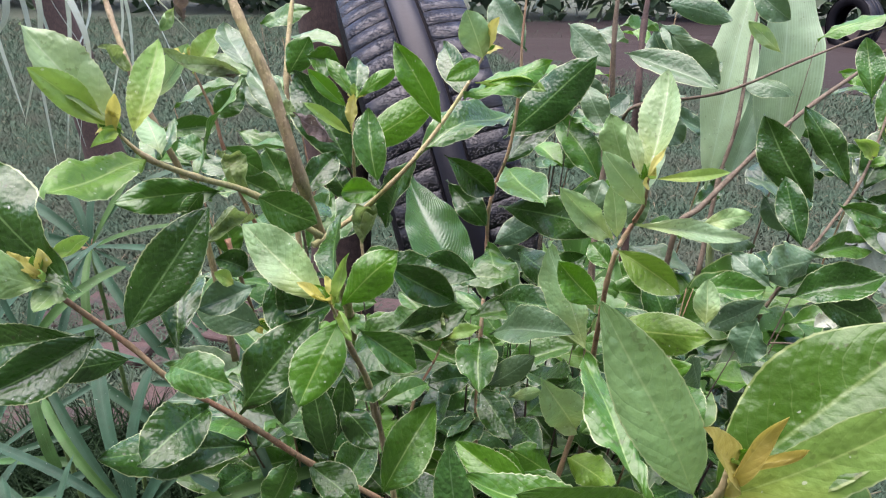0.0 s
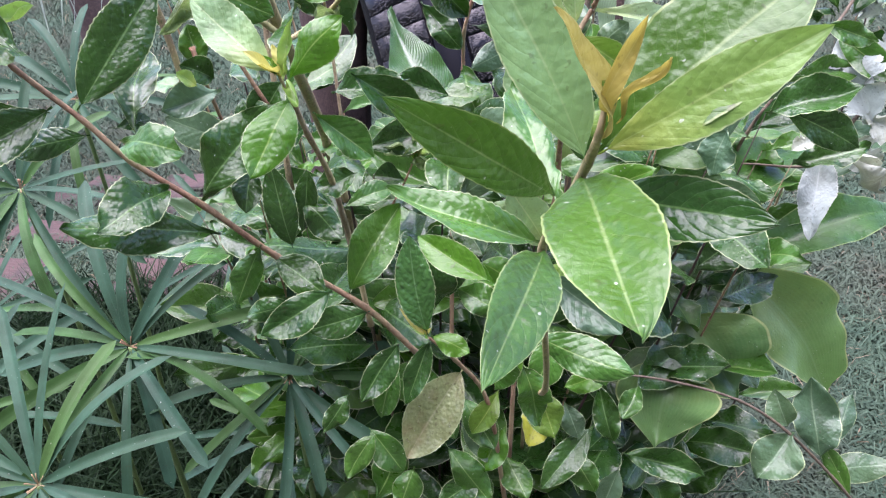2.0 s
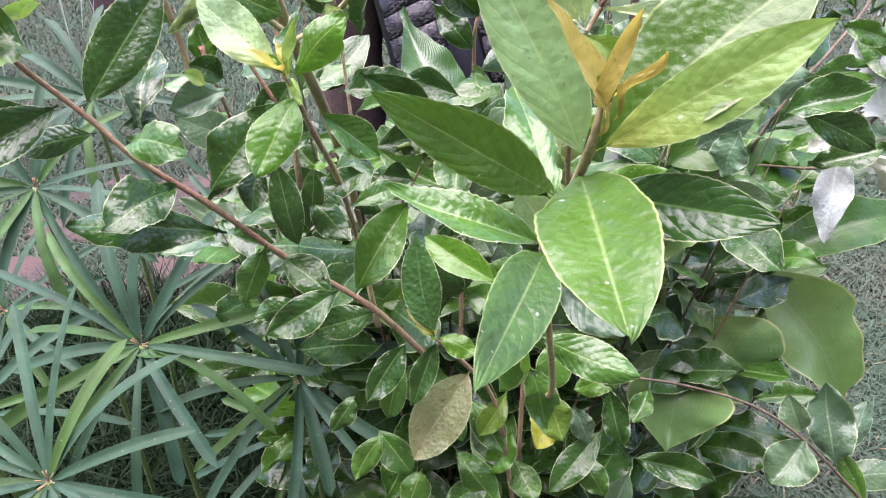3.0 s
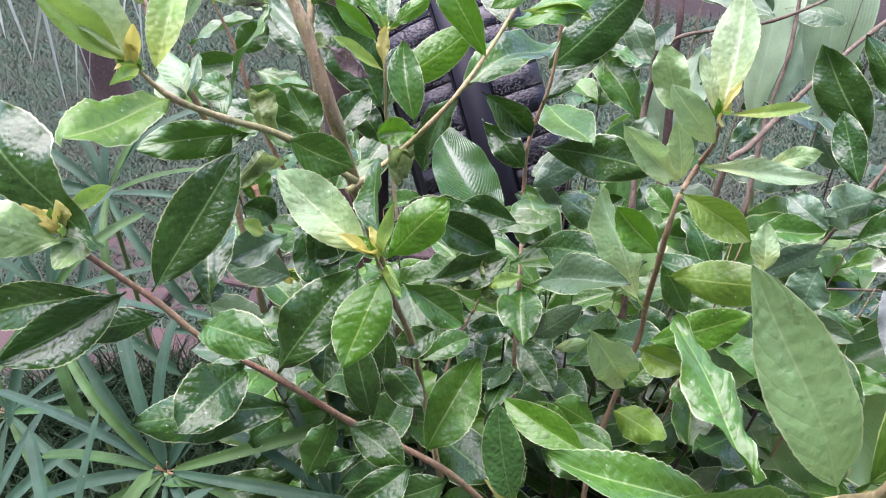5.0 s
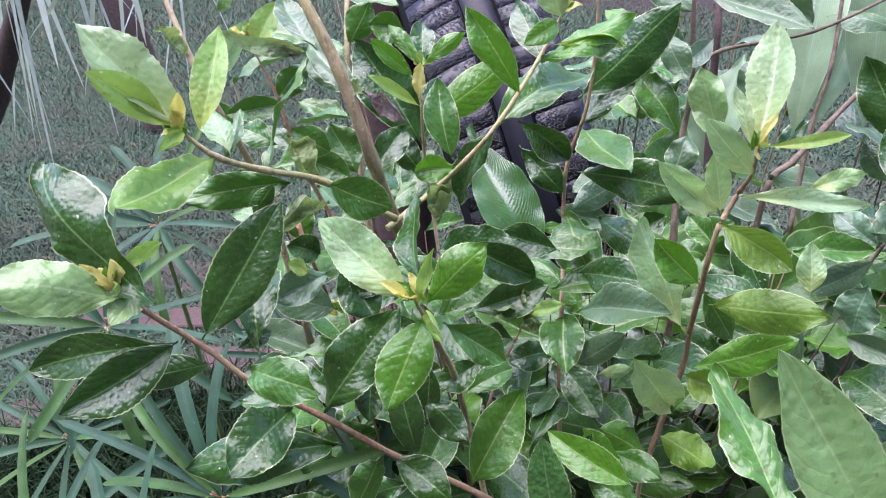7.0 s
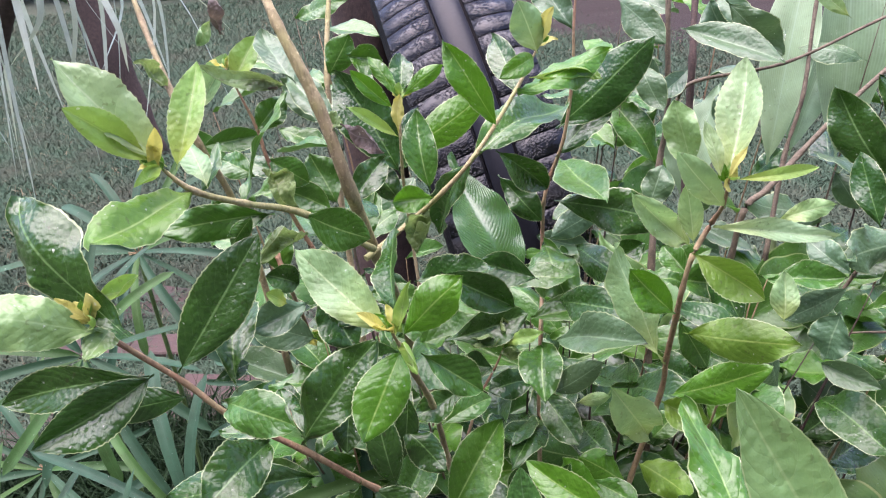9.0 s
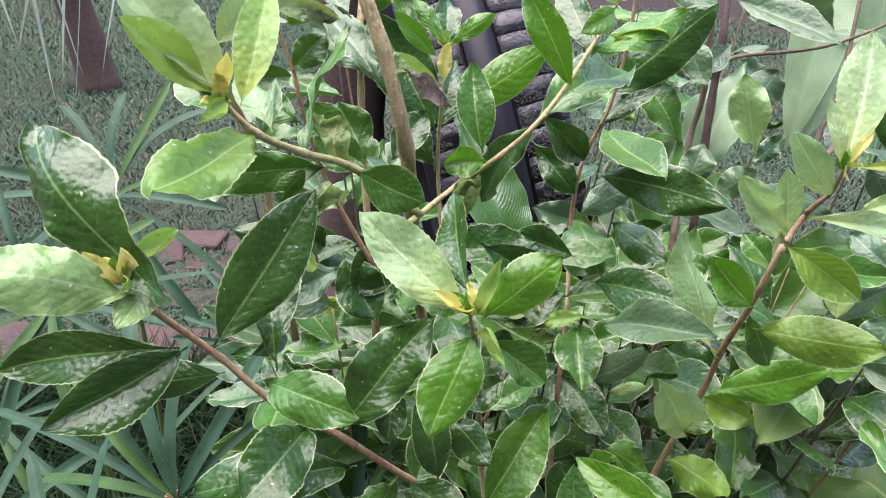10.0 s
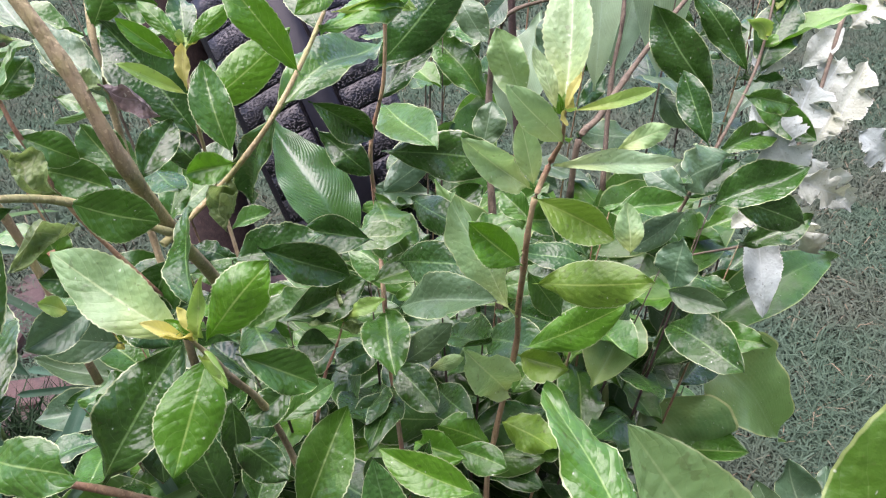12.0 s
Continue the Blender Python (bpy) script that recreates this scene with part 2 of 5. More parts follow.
def tube(bm, line, radius, sides=8, knots=True):
    """A tapered stem along the line with thickened nodes; radius(s) for s from 0 to 1."""
    rings = []
    for i, c in enumerate(line):
        d = (line[min(i + 1, len(line) - 1)] - line[max(i - 1, 0)]).normalized()
        a = d.cross(Vector((0.3, 0.2, 1.0)) if abs(d.z) < 0.9 else Vector((1, 0, 0))).normalized()
        b = d.cross(a)
        r = radius(i / (len(line) - 1)) * (1.0 + (0.2 if knots and i % 6 == 0 else 0.0) + random.uniform(-0.06, 0.06))
        rings.append([bm.verts.new(c + r * (math.cos(t) * a + math.sin(t) * b)) for t in [2 * math.pi * k / sides for k in range(sides)]])
    for r0, r1 in zip(rings, rings[1:]):
        for k in range(sides):
            bm.faces.new((r0[k], r0[(k + 1) % sides], r1[(k + 1) % sides], r1[k])).smooth = True
    bm.faces.new(rings[0][::-1])
    bm.faces.new(rings[-1])


def blade(bm, base, tip, width, twist, bend=0.08, fold=0.12, blunt=False, curl=0.0, teeth=0.02, long=40, across=8, peak=0.5, wave=0.02, stalk=0.05, screw=0.0, bow=0.0, nod=0.0, quilt=0.0, ragged=0.0, roll=0.0, fall=None):
    """One leaf from base to tip. twist: degrees about its axis from the side that faces up and out; screw: degrees it turns along its length."""
    base, tip = Vector(base), Vector(tip)
    axis = tip - base
    size = axis.length
    axis.normalize()
    up = Vector((0, -0.5, 0.87))
    up = (up - axis * up.dot(axis)).normalized()
    up = Matrix.Rotation(radians(twist), 3, axis) @ up
    out = axis.cross(up)
    uv = bm.loops.layers.uv.get("blade") or bm.loops.layers.uv.new("blade")
    phase, phase2, phase3 = (random.uniform(0, 6.3) for _ in range(3))
    lop = random.uniform(-0.07, 0.07) if wave > 0 else 0.0
    fall = fall or (0.55 if blunt else 0.92)
    rise = fall * peak / (1 - peak) * 0.92
    top = max((k / 50) ** rise * (1 - k / 50) ** fall for k in range(1, 50))
    grid = []
    for i in range(long + 1):
        u = i / long
        if u < stalk:
            half = 0.022 * (1 - u)
        else:
            s = (u - stalk) / (1 - stalk)
            half = 0.5 * (s ** rise * (1 - s) ** fall) / top + 0.012 * (1 - s)
        turn = radians(screw) * (u - 0.5)
        row = []
        for j in range(across + 1):
            v = 2 * j / across - 1
            reach = half * width * v * (1 + lop * v + 0.06 * math.sin(5 * u + phase3 + 2.5 * (v > 0)))
            if abs(v) == 1 and stalk < u < 0.97:
                reach *= 1 + teeth * (1 if i % 2 else -1) * random.uniform(0.4, 1.3)
            if ragged and abs(v) > 0.6:
                reach *= 1 - ragged * max(0.0, math.sin(u * 15 + phase + 2 * (v > 0)) + 0.8 * math.sin(u * 37 + phase3 + (v > 0)) + random.uniform(-0.35, 0.35))
            lift = abs(reach) * fold * 2.0 - fold * 0.5 * half * width
            lift += wave * width * v * v * math.sin(u * 13 + phase + 2.2 * (v > 0)) + 0.6 * wave * width * math.sin(u * 7 + v * 2 + phase2)
            lift += 0.4 * wave * width * v ** 4 * math.sin(u * 33 + phase3 + 3.1 * (v > 0)) - roll * half * width * v ** 4
            lift += quilt * width * min(1.0, 4 * half) * (1 - abs(v)) * abs(v) * 4 * math.cos(6.283 * 9 * (u - 0.24 * abs(v)))
            if curl:
                angle = curl * 2.6 * v + 0.9 * curl * math.sin(5 * u + phase)
                reach, lift = half * width * math.sin(angle) / max(curl * 1.6, 0.3), lift + half * width * (1 - math.cos(angle)) * 0.7 + curl * 0.08 * size * math.sin(9 * u + phase2)
            reach, lift = reach * math.cos(turn) - lift * math.sin(turn), reach * math.sin(turn) + lift * math.cos(turn)
            lift += bend * size * 4 * u * (1 - u) + nod * size * math.sin(6.283 * u) * u
            reach += bow * size * 4 * u * (1 - u)
            row.append(bm.verts.new(base + axis * (size * u) + out * reach + up * lift))
        grid.append(row)
    for i in range(long):
        for j in range(across):
            f = bm.faces.new((grid[i][j], grid[i][j + 1], grid[i + 1][j + 1], grid[i + 1][j]))
            f.smooth = True
            for loop, (a, b) in zip(f.loops, ((i, j), (i, j + 1), (i + 1, j + 1), (i + 1, j))):
                loop[uv].uv = (a / long, b / across)


# ---- plants ----
def own(ob, plant):
    """Keeps a part whose mesh is in world places under a plant that stands elsewhere."""
    ob.matrix_parent_inverse = Matrix.Translation(plant.location).inverted()
    return ob


def grow(name, label, category, place=(0, 0.7, 0), group=""):
    return thing(name, label, category, place, group)


def stem(radius, *points, material=None):
    """One branch of the plant at hand; the points run from tip to foot."""
    bm = bmesh.new()
    tube(bm, smooth_line(points), lambda s: radius * (0.3 + 0.28 * min(1.0, 5 * s) + 0.42 * s))
    return own(part("branch", bm, material or twig, plant), plant)


def leaf(branch, base, tip, width, twist, material, curl=0.0, blunt=False, calm=False):
    random.seed(int(9000 * (base[0] + 2 * base[1] + 5 * base[2] + 3 * tip[0])))
    bm = bmesh.new()
    bow, nod = random.uniform(-0.035, 0.035), random.uniform(-0.03, 0.06)
    if material in (broad, broad_dark, blade_pale, ribbed, strap_leaf):
        blade(bm, base, tip, width, twist, random.uniform(0.08, 0.18), random.uniform(0.2, 0.42), teeth=0.0, wave=0.08, stalk=0.02, peak=0.42, screw=random.uniform(-40, 40), bow=bow, nod=nod, fall=1.5)
    elif material == dry:
        blade(bm, base, tip, width * (1.2 if blunt else 1.0), twist, 0.1, 0.3, False, curl, teeth=0.04, wave=0.12, screw=random.uniform(-40, 40), ragged=0.42 if blunt else 0.03, quilt=0.01, long=60)
    else:
        if material in (crinkled, withered):
            blade(bm, base, tip, width, twist, random.uniform(-0.05, 0.12), 0.3, False, curl, teeth=0.04, wave=random.uniform(0.12, 0.24), screw=random.uniform(-130, 130), bow=random.uniform(-0.1, 0.1), nod=random.uniform(-0.1, 0.15), quilt=0.05, long=56, roll=0.3)
            return part("leaf", bm, material, branch)
        fold = 0.3 if material in (bud, lime, ochre) else random.choice((0.1, 0.2, 0.3, 0.4, -0.1))
        young = material in (bud, ochre, lime, pale)
        if calm:
            blade(bm, base, tip, width, twist, 0.05, 0.16, blunt, curl, wave=0.035, screw=8, nod=0.02, quilt=0.005, teeth=min(0.02, 0.00025 / width), roll=0.1, peak=0.52)
            return part("leaf", bm, material, branch)
        blade(bm, base, tip, width * 0.91, twist + random.uniform(-6, 6), random.uniform(-0.02, 0.12), fold, blunt, curl, wave=random.choice((0.035, 0.06, 0.09, 0.13)),
              screw=random.uniform(-20, 20) if young else random.uniform(-32, 32), bow=bow, nod=nod, quilt=random.uniform(0.001, 0.006), teeth=min(0.026, 0.0006 / width), roll=random.uniform(0.0, 0.3), peak=0.66 if blunt else random.uniform(0.49, 0.6))
    return part("leaf", bm, material, branch)


plant = grow("shrub", "leafy green shrub with glossy toothed leaves and pale young shoots", "shrub")

branch = stem(0.0054, (-0.147, 0.516, 1.290), (-0.126, 0.487, 1.250), (-0.106, 0.479, 1.204), (-0.092, 0.483, 1.147), (-0.088, 0.535, 1.080), (-0.082, 0.659, 0.942), (-0.049, 0.690, 0.721), (-0.033, 0.669, 0.417))

branch = stem(0.0022, (-0.158, 0.364, 1.207), (-0.148, 0.374, 1.191), (-0.136, 0.407, 1.171), (-0.117, 0.458, 1.143), (-0.083, 0.501, 1.098), material=green_twig)
leaf(branch, (-0.157, 0.362, 1.207), (-0.158, 0.357, 1.220), 0.0049, -7, bud, curl=0.16)
leaf(branch, (-0.158, 0.364, 1.207), (-0.166, 0.363, 1.213), 0.0040, -29, lime, curl=0.30)
leaf(branch, (-0.157, 0.362, 1.207), (-0.160, 0.354, 1.212), 0.0046, 52, lime, curl=0.49)
leaf(branch, (-0.156, 0.364, 1.205), (-0.164, 0.365, 1.218), 0.0060, -17, fresh, curl=0.23)
leaf(branch, (-0.158, 0.365, 1.206), (-0.163, 0.354, 1.209), 0.0041, -5, bud, curl=0.22)
leaf(branch, (-0.155, 0.366, 1.206), (-0.192, 0.359, 1.258), 0.025, -4, pale)
leaf(branch, (-0.160, 0.361, 1.210), (-0.181, 0.337, 1.242), 0.017, -41, lime)
leaf(branch, (-0.158, 0.364, 1.207), (-0.152, 0.354, 1.228), 0.007, 84, bud)
leaf(branch, (-0.153, 0.370, 1.203), (-0.147, 0.405, 1.246), 0.018, 13, lime)
leaf(branch, (-0.156, 0.361, 1.207), (-0.160, 0.339, 1.206), 0.007, -37, lime, curl=0.60)
leaf(branch, (-0.143, 0.379, 1.190), (-0.164, 0.414, 1.205), 0.015, 10, light)
leaf(branch, (-0.149, 0.378, 1.189), (-0.166, 0.305, 1.195), 0.026, -25, spring, blunt=True)
leaf(branch, (-0.127, 0.430, 1.155), (-0.188, 0.415, 1.151), 0.024, -41, mid)
leaf(branch, (-0.136, 0.407, 1.171), (-0.122, 0.472, 1.214), 0.022, -50, mid)
leaf(branch, (-0.149, 0.483, 1.158), (-0.175, 0.496, 1.166), 0.020, -30, mid)
leaf(branch, (-0.117, 0.458, 1.143), (-0.080, 0.470, 1.120), 0.030, 39, mid)
leaf(branch, (-0.121, 0.458, 1.146), (-0.141, 0.468, 1.169), 0.021, 1, crinkled, curl=0.76)
leaf(branch, (-0.129, 0.502, 1.211), (-0.173, 0.475, 1.229), 0.010, -39, crinkled, curl=0.54)
leaf(branch, (-0.130, 0.502, 1.211), (-0.148, 0.482, 1.217), 0.008, -45, withered, curl=0.74)
leaf(branch, (-0.107, 0.485, 1.195), (-0.093, 0.482, 1.189), 0.014, 22, crinkled)
leaf(branch, (-0.095, 0.483, 1.190), (-0.068, 0.476, 1.174), 0.011, 17, withered, curl=0.68)
leaf(branch, (-0.121, 0.478, 1.120), (-0.151, 0.452, 1.112), 0.016, -21, crinkled, curl=0.85)
leaf(branch, (-0.114, 0.578, 1.155), (-0.158, 0.628, 1.192), 0.027, -4, grey)
leaf(branch, (-0.125, 0.511, 1.210), (-0.157, 0.567, 1.235), 0.024, 11, grey)
leaf(branch, (-0.151, 0.391, 1.184), (-0.149, 0.422, 1.200), 0.012, -18, mid)
leaf(branch, (-0.137, 0.421, 1.158), (-0.152, 0.422, 1.139), 0.012, -49, mid)

branch = stem(0.0024, (-0.197, 0.344, 1.137), (-0.193, 0.354, 1.120), (-0.170, 0.367, 1.086), (-0.150, 0.372, 1.059), (-0.117, 0.387, 1.022), (-0.081, 0.408, 0.973), (-0.025, 0.426, 0.919), (0.015, 0.445, 0.858), material=red_twig)
leaf(branch, (-0.197, 0.345, 1.135), (-0.205, 0.347, 1.147), 0.0055, -21, bud, curl=0.31)
leaf(branch, (-0.197, 0.345, 1.136), (-0.194, 0.345, 1.149), 0.0043, -48, lime, curl=0.20)
leaf(branch, (-0.196, 0.346, 1.134), (-0.191, 0.335, 1.144), 0.0056, 51, lime, curl=0.44)
leaf(branch, (-0.197, 0.345, 1.135), (-0.200, 0.345, 1.149), 0.0053, -36, fresh, curl=0.22)
leaf(branch, (-0.197, 0.344, 1.137), (-0.196, 0.344, 1.153), 0.0063, 51, bud, curl=0.43)
leaf(branch, (-0.180, 0.342, 1.130), (-0.242, 0.386, 1.186), 0.040, -37, dark)
leaf(branch, (-0.194, 0.345, 1.131), (-0.241, 0.316, 1.157), 0.030, -20, soft)
leaf(branch, (-0.197, 0.344, 1.137), (-0.209, 0.340, 1.153), 0.007, 2, bud)
leaf(branch, (-0.200, 0.354, 1.138), (-0.183, 0.371, 1.148), 0.011, 23, lime, curl=0.74)
leaf(branch, (-0.192, 0.358, 1.132), (-0.196, 0.329, 1.126), 0.016, -30, soft)
leaf(branch, (-0.181, 0.359, 1.097), (-0.233, 0.325, 1.077), 0.029, -40, dark)
leaf(branch, (-0.187, 0.366, 1.091), (-0.269, 0.362, 1.077), 0.026, -30, dark)
leaf(branch, (-0.168, 0.366, 1.078), (-0.220, 0.371, 1.063), 0.019, -30, dark)
leaf(branch, (-0.172, 0.367, 1.092), (-0.131, 0.408, 1.153), 0.035, 32, dark)
leaf(branch, (-0.147, 0.378, 1.072), (-0.161, 0.447, 1.103), 0.031, 12, dark)
leaf(branch, (-0.152, 0.368, 1.073), (-0.104, 0.333, 1.083), 0.026, 20, mid)
leaf(branch, (-0.119, 0.389, 1.025), (-0.073, 0.418, 1.079), 0.036, 24, dark)
leaf(branch, (-0.132, 0.375, 1.041), (-0.154, 0.321, 1.041), 0.034, -28, dark)
leaf(branch, (-0.110, 0.388, 1.002), (-0.178, 0.329, 1.039), 0.033, -25, dark)
leaf(branch, (-0.084, 0.408, 0.974), (-0.047, 0.389, 0.955), 0.028, 11, dark)
leaf(branch, (-0.092, 0.418, 1.038), (-0.094, 0.394, 1.014), 0.021, -10, dark)
leaf(branch, (-0.161, 0.381, 1.076), (-0.146, 0.401, 1.075), 0.011, 36, dark)
leaf(branch, (-0.049, 0.387, 0.968), (-0.049, 0.381, 0.978), 0.007, 92, dark)
leaf(branch, (-0.041, 0.384, 0.962), (-0.086, 0.361, 0.941), 0.028, -27, dark)
leaf(branch, (-0.018, 0.400, 0.934), (-0.061, 0.387, 0.926), 0.027, -26, dark)

branch = stem(0.0024, (-0.058, 0.370, 1.112), (-0.054, 0.382, 1.092), (-0.051, 0.401, 1.065), (-0.044, 0.433, 1.019), (-0.037, 0.462, 0.949), (-0.025, 0.459, 0.877))
leaf(branch, (-0.057, 0.371, 1.111), (-0.063, 0.366, 1.118), 0.0038, 18, bud, curl=0.32)
leaf(branch, (-0.057, 0.370, 1.112), (-0.052, 0.364, 1.125), 0.0052, 55, lime, curl=0.34)
leaf(branch, (-0.057, 0.373, 1.108), (-0.061, 0.372, 1.124), 0.0055, 29, lime, curl=0.21)
leaf(branch, (-0.057, 0.370, 1.112), (-0.067, 0.372, 1.123), 0.0050, -10, fresh, curl=0.46)
leaf(branch, (-0.057, 0.371, 1.111), (-0.068, 0.363, 1.121), 0.0071, 45, bud, curl=0.18)
leaf(branch, (-0.060, 0.370, 1.113), (-0.110, 0.401, 1.146), 0.029, -18, light)
leaf(branch, (-0.060, 0.370, 1.113), (-0.075, 0.366, 1.127), 0.007, -14, bud)
leaf(branch, (-0.057, 0.391, 1.109), (-0.064, 0.470, 1.127), 0.023, -40, dark)
leaf(branch, (-0.055, 0.367, 1.115), (-0.046, 0.366, 1.145), 0.007, 5, lime, curl=0.61)
leaf(branch, (-0.055, 0.367, 1.116), (-0.060, 0.369, 1.130), 0.006, 8, bud)
leaf(branch, (-0.053, 0.370, 1.110), (-0.021, 0.367, 1.146), 0.024, 35, fresh)
leaf(branch, (-0.055, 0.379, 1.097), (-0.074, 0.345, 1.062), 0.031, -14, fresh)
leaf(branch, (-0.047, 0.399, 1.081), (-0.012, 0.406, 1.049), 0.025, 29, mid)
leaf(branch, (-0.056, 0.367, 1.107), (-0.044, 0.344, 1.103), 0.009, -4, lime, curl=0.92)
leaf(branch, (-0.066, 0.394, 0.988), (-0.077, 0.401, 1.046), 0.023, 0, dark)
leaf(branch, (-0.036, 0.422, 0.933), (0.001, 0.453, 0.992), 0.036, 10, mid)
leaf(branch, (-0.064, 0.425, 1.007), (-0.036, 0.406, 0.988), 0.024, 13, dark)
leaf(branch, (-0.028, 0.444, 1.020), (-0.058, 0.428, 1.012), 0.021, -22, dark)
leaf(branch, (-0.059, 0.428, 1.032), (-0.064, 0.417, 0.988), 0.017, -8, dark)
leaf(branch, (-0.040, 0.450, 0.989), (-0.005, 0.475, 0.993), 0.019, 21, mid)

branch = stem(0.0014, (0.008, 0.556, 0.984), (-0.001, 0.555, 0.961), (-0.013, 0.553, 0.936), (-0.024, 0.553, 0.895), material=red_twig)
leaf(branch, (0.008, 0.556, 0.983), (0.006, 0.553, 0.993), 0.0045, 4, bud, curl=0.42)
leaf(branch, (0.007, 0.556, 0.979), (0.006, 0.564, 0.993), 0.0054, 2, lime, curl=0.20)
leaf(branch, (0.008, 0.556, 0.983), (0.022, 0.556, 0.988), 0.0067, -7, lime, curl=0.17)
leaf(branch, (0.007, 0.556, 0.980), (0.011, 0.549, 0.990), 0.0043, -27, fresh, curl=0.43)
leaf(branch, (0.008, 0.556, 0.983), (0.007, 0.556, 0.994), 0.0038, -40, bud, curl=0.39)
leaf(branch, (0.007, 0.557, 0.985), (0.038, 0.545, 1.002), 0.013, 15, lime)
leaf(branch, (0.007, 0.556, 0.983), (-0.023, 0.559, 0.991), 0.015, -11, crinkled, curl=0.90)
leaf(branch, (0.007, 0.557, 0.985), (0.006, 0.566, 1.004), 0.012, 13, crinkled, curl=0.79)
leaf(branch, (0.003, 0.553, 0.977), (0.024, 0.552, 0.975), 0.014, 10, crinkled, curl=0.85)
leaf(branch, (-0.038, 0.557, 0.989), (0.027, 0.568, 1.006), 0.035, 28, dark)
leaf(branch, (-0.041, 0.539, 1.060), (0.015, 0.554, 1.020), 0.033, 37, dark)
leaf(branch, (-0.001, 0.563, 0.957), (-0.029, 0.564, 0.961), 0.028, -27, dark)

branch = stem(0.0020, (0.032, 0.559, 1.221), (0.015, 0.543, 1.193), (-0.012, 0.517, 1.159), (-0.035, 0.521, 1.131), (-0.059, 0.538, 1.103), (-0.090, 0.507, 1.088), material=green_twig)
leaf(branch, (0.030, 0.557, 1.217), (0.037, 0.566, 1.220), 0.0045, -11, bud, curl=0.48)
leaf(branch, (0.032, 0.559, 1.221), (0.030, 0.557, 1.235), 0.0052, -59, lime, curl=0.24)
leaf(branch, (0.029, 0.557, 1.217), (0.028, 0.563, 1.228), 0.0048, 39, lime, curl=0.16)
leaf(branch, (0.030, 0.557, 1.217), (0.038, 0.554, 1.226), 0.0038, 1, fresh, curl=0.46)
leaf(branch, (0.030, 0.558, 1.219), (0.044, 0.560, 1.223), 0.0054, -10, bud, curl=0.25)
leaf(branch, (-0.045, 0.538, 1.125), (-0.054, 0.563, 1.177), 0.026, -1, mid)
leaf(branch, (-0.017, 0.514, 1.152), (0.059, 0.603, 1.167), 0.038, 4, mid)
leaf(branch, (0.016, 0.542, 1.192), (0.084, 0.587, 1.210), 0.028, 8, fresh)
leaf(branch, (0.003, 0.517, 1.173), (-0.032, 0.519, 1.232), 0.022, -42, fresh)
leaf(branch, (-0.065, 0.568, 1.144), (-0.000, 0.588, 1.185), 0.030, 34, fresh)
leaf(branch, (0.018, 0.550, 1.187), (0.001, 0.598, 1.221), 0.022, -21, dark)
leaf(branch, (-0.043, 0.528, 1.124), (-0.070, 0.516, 1.126), 0.021, -42, fresh, blunt=True)
leaf(branch, (-0.046, 0.541, 1.107), (-0.055, 0.518, 1.085), 0.024, 4, crinkled, curl=0.95)
leaf(branch, (0.030, 0.554, 1.215), (0.016, 0.547, 1.250), 0.025, -41, light)
leaf(branch, (0.032, 0.558, 1.219), (0.039, 0.546, 1.246), 0.011, 21, bud)
leaf(branch, (0.027, 0.549, 1.214), (0.003, 0.519, 1.207), 0.016, -43, fresh)
leaf(branch, (-0.014, 0.522, 1.153), (-0.041, 0.560, 1.082), 0.030, -25, dark)
leaf(branch, (0.023, 0.555, 1.197), (0.076, 0.576, 1.193), 0.012, 33, lime, curl=0.83)

branch = stem(0.0016, (-0.071, 0.622, 1.173), (-0.071, 0.613, 1.144), (-0.072, 0.623, 1.104), (-0.070, 0.633, 1.061), (-0.062, 0.619, 0.988))
leaf(branch, (-0.071, 0.622, 1.170), (-0.075, 0.628, 1.176), 0.0039, -46, bud, curl=0.42)
leaf(branch, (-0.071, 0.622, 1.173), (-0.070, 0.618, 1.184), 0.0056, 9, lime, curl=0.38)
leaf(branch, (-0.071, 0.621, 1.169), (-0.062, 0.630, 1.178), 0.0050, -8, lime, curl=0.19)
leaf(branch, (-0.071, 0.622, 1.171), (-0.076, 0.615, 1.183), 0.0063, 6, fresh, curl=0.37)
leaf(branch, (-0.071, 0.621, 1.168), (-0.060, 0.627, 1.175), 0.0046, -24, bud, curl=0.41)
leaf(branch, (-0.071, 0.621, 1.171), (-0.095, 0.636, 1.201), 0.014, -12, fresh)
leaf(branch, (-0.069, 0.622, 1.171), (-0.036, 0.634, 1.193), 0.015, 42, fresh)
leaf(branch, (-0.072, 0.624, 1.166), (-0.071, 0.657, 1.199), 0.021, 6, dark)
leaf(branch, (-0.075, 0.617, 1.164), (-0.106, 0.611, 1.196), 0.015, -43, fresh)
leaf(branch, (-0.070, 0.598, 1.146), (-0.106, 0.579, 1.176), 0.011, -34, lime)
leaf(branch, (-0.071, 0.600, 1.149), (-0.069, 0.604, 1.178), 0.011, -7, bud)
leaf(branch, (-0.074, 0.632, 1.103), (-0.128, 0.669, 1.184), 0.048, -19, dark)
leaf(branch, (-0.105, 0.558, 1.108), (-0.082, 0.591, 1.133), 0.026, 29, dark)
leaf(branch, (-0.073, 0.633, 1.105), (-0.061, 0.675, 1.149), 0.028, 13, dark)
leaf(branch, (-0.074, 0.630, 1.077), (-0.097, 0.634, 1.110), 0.026, -24, dark)

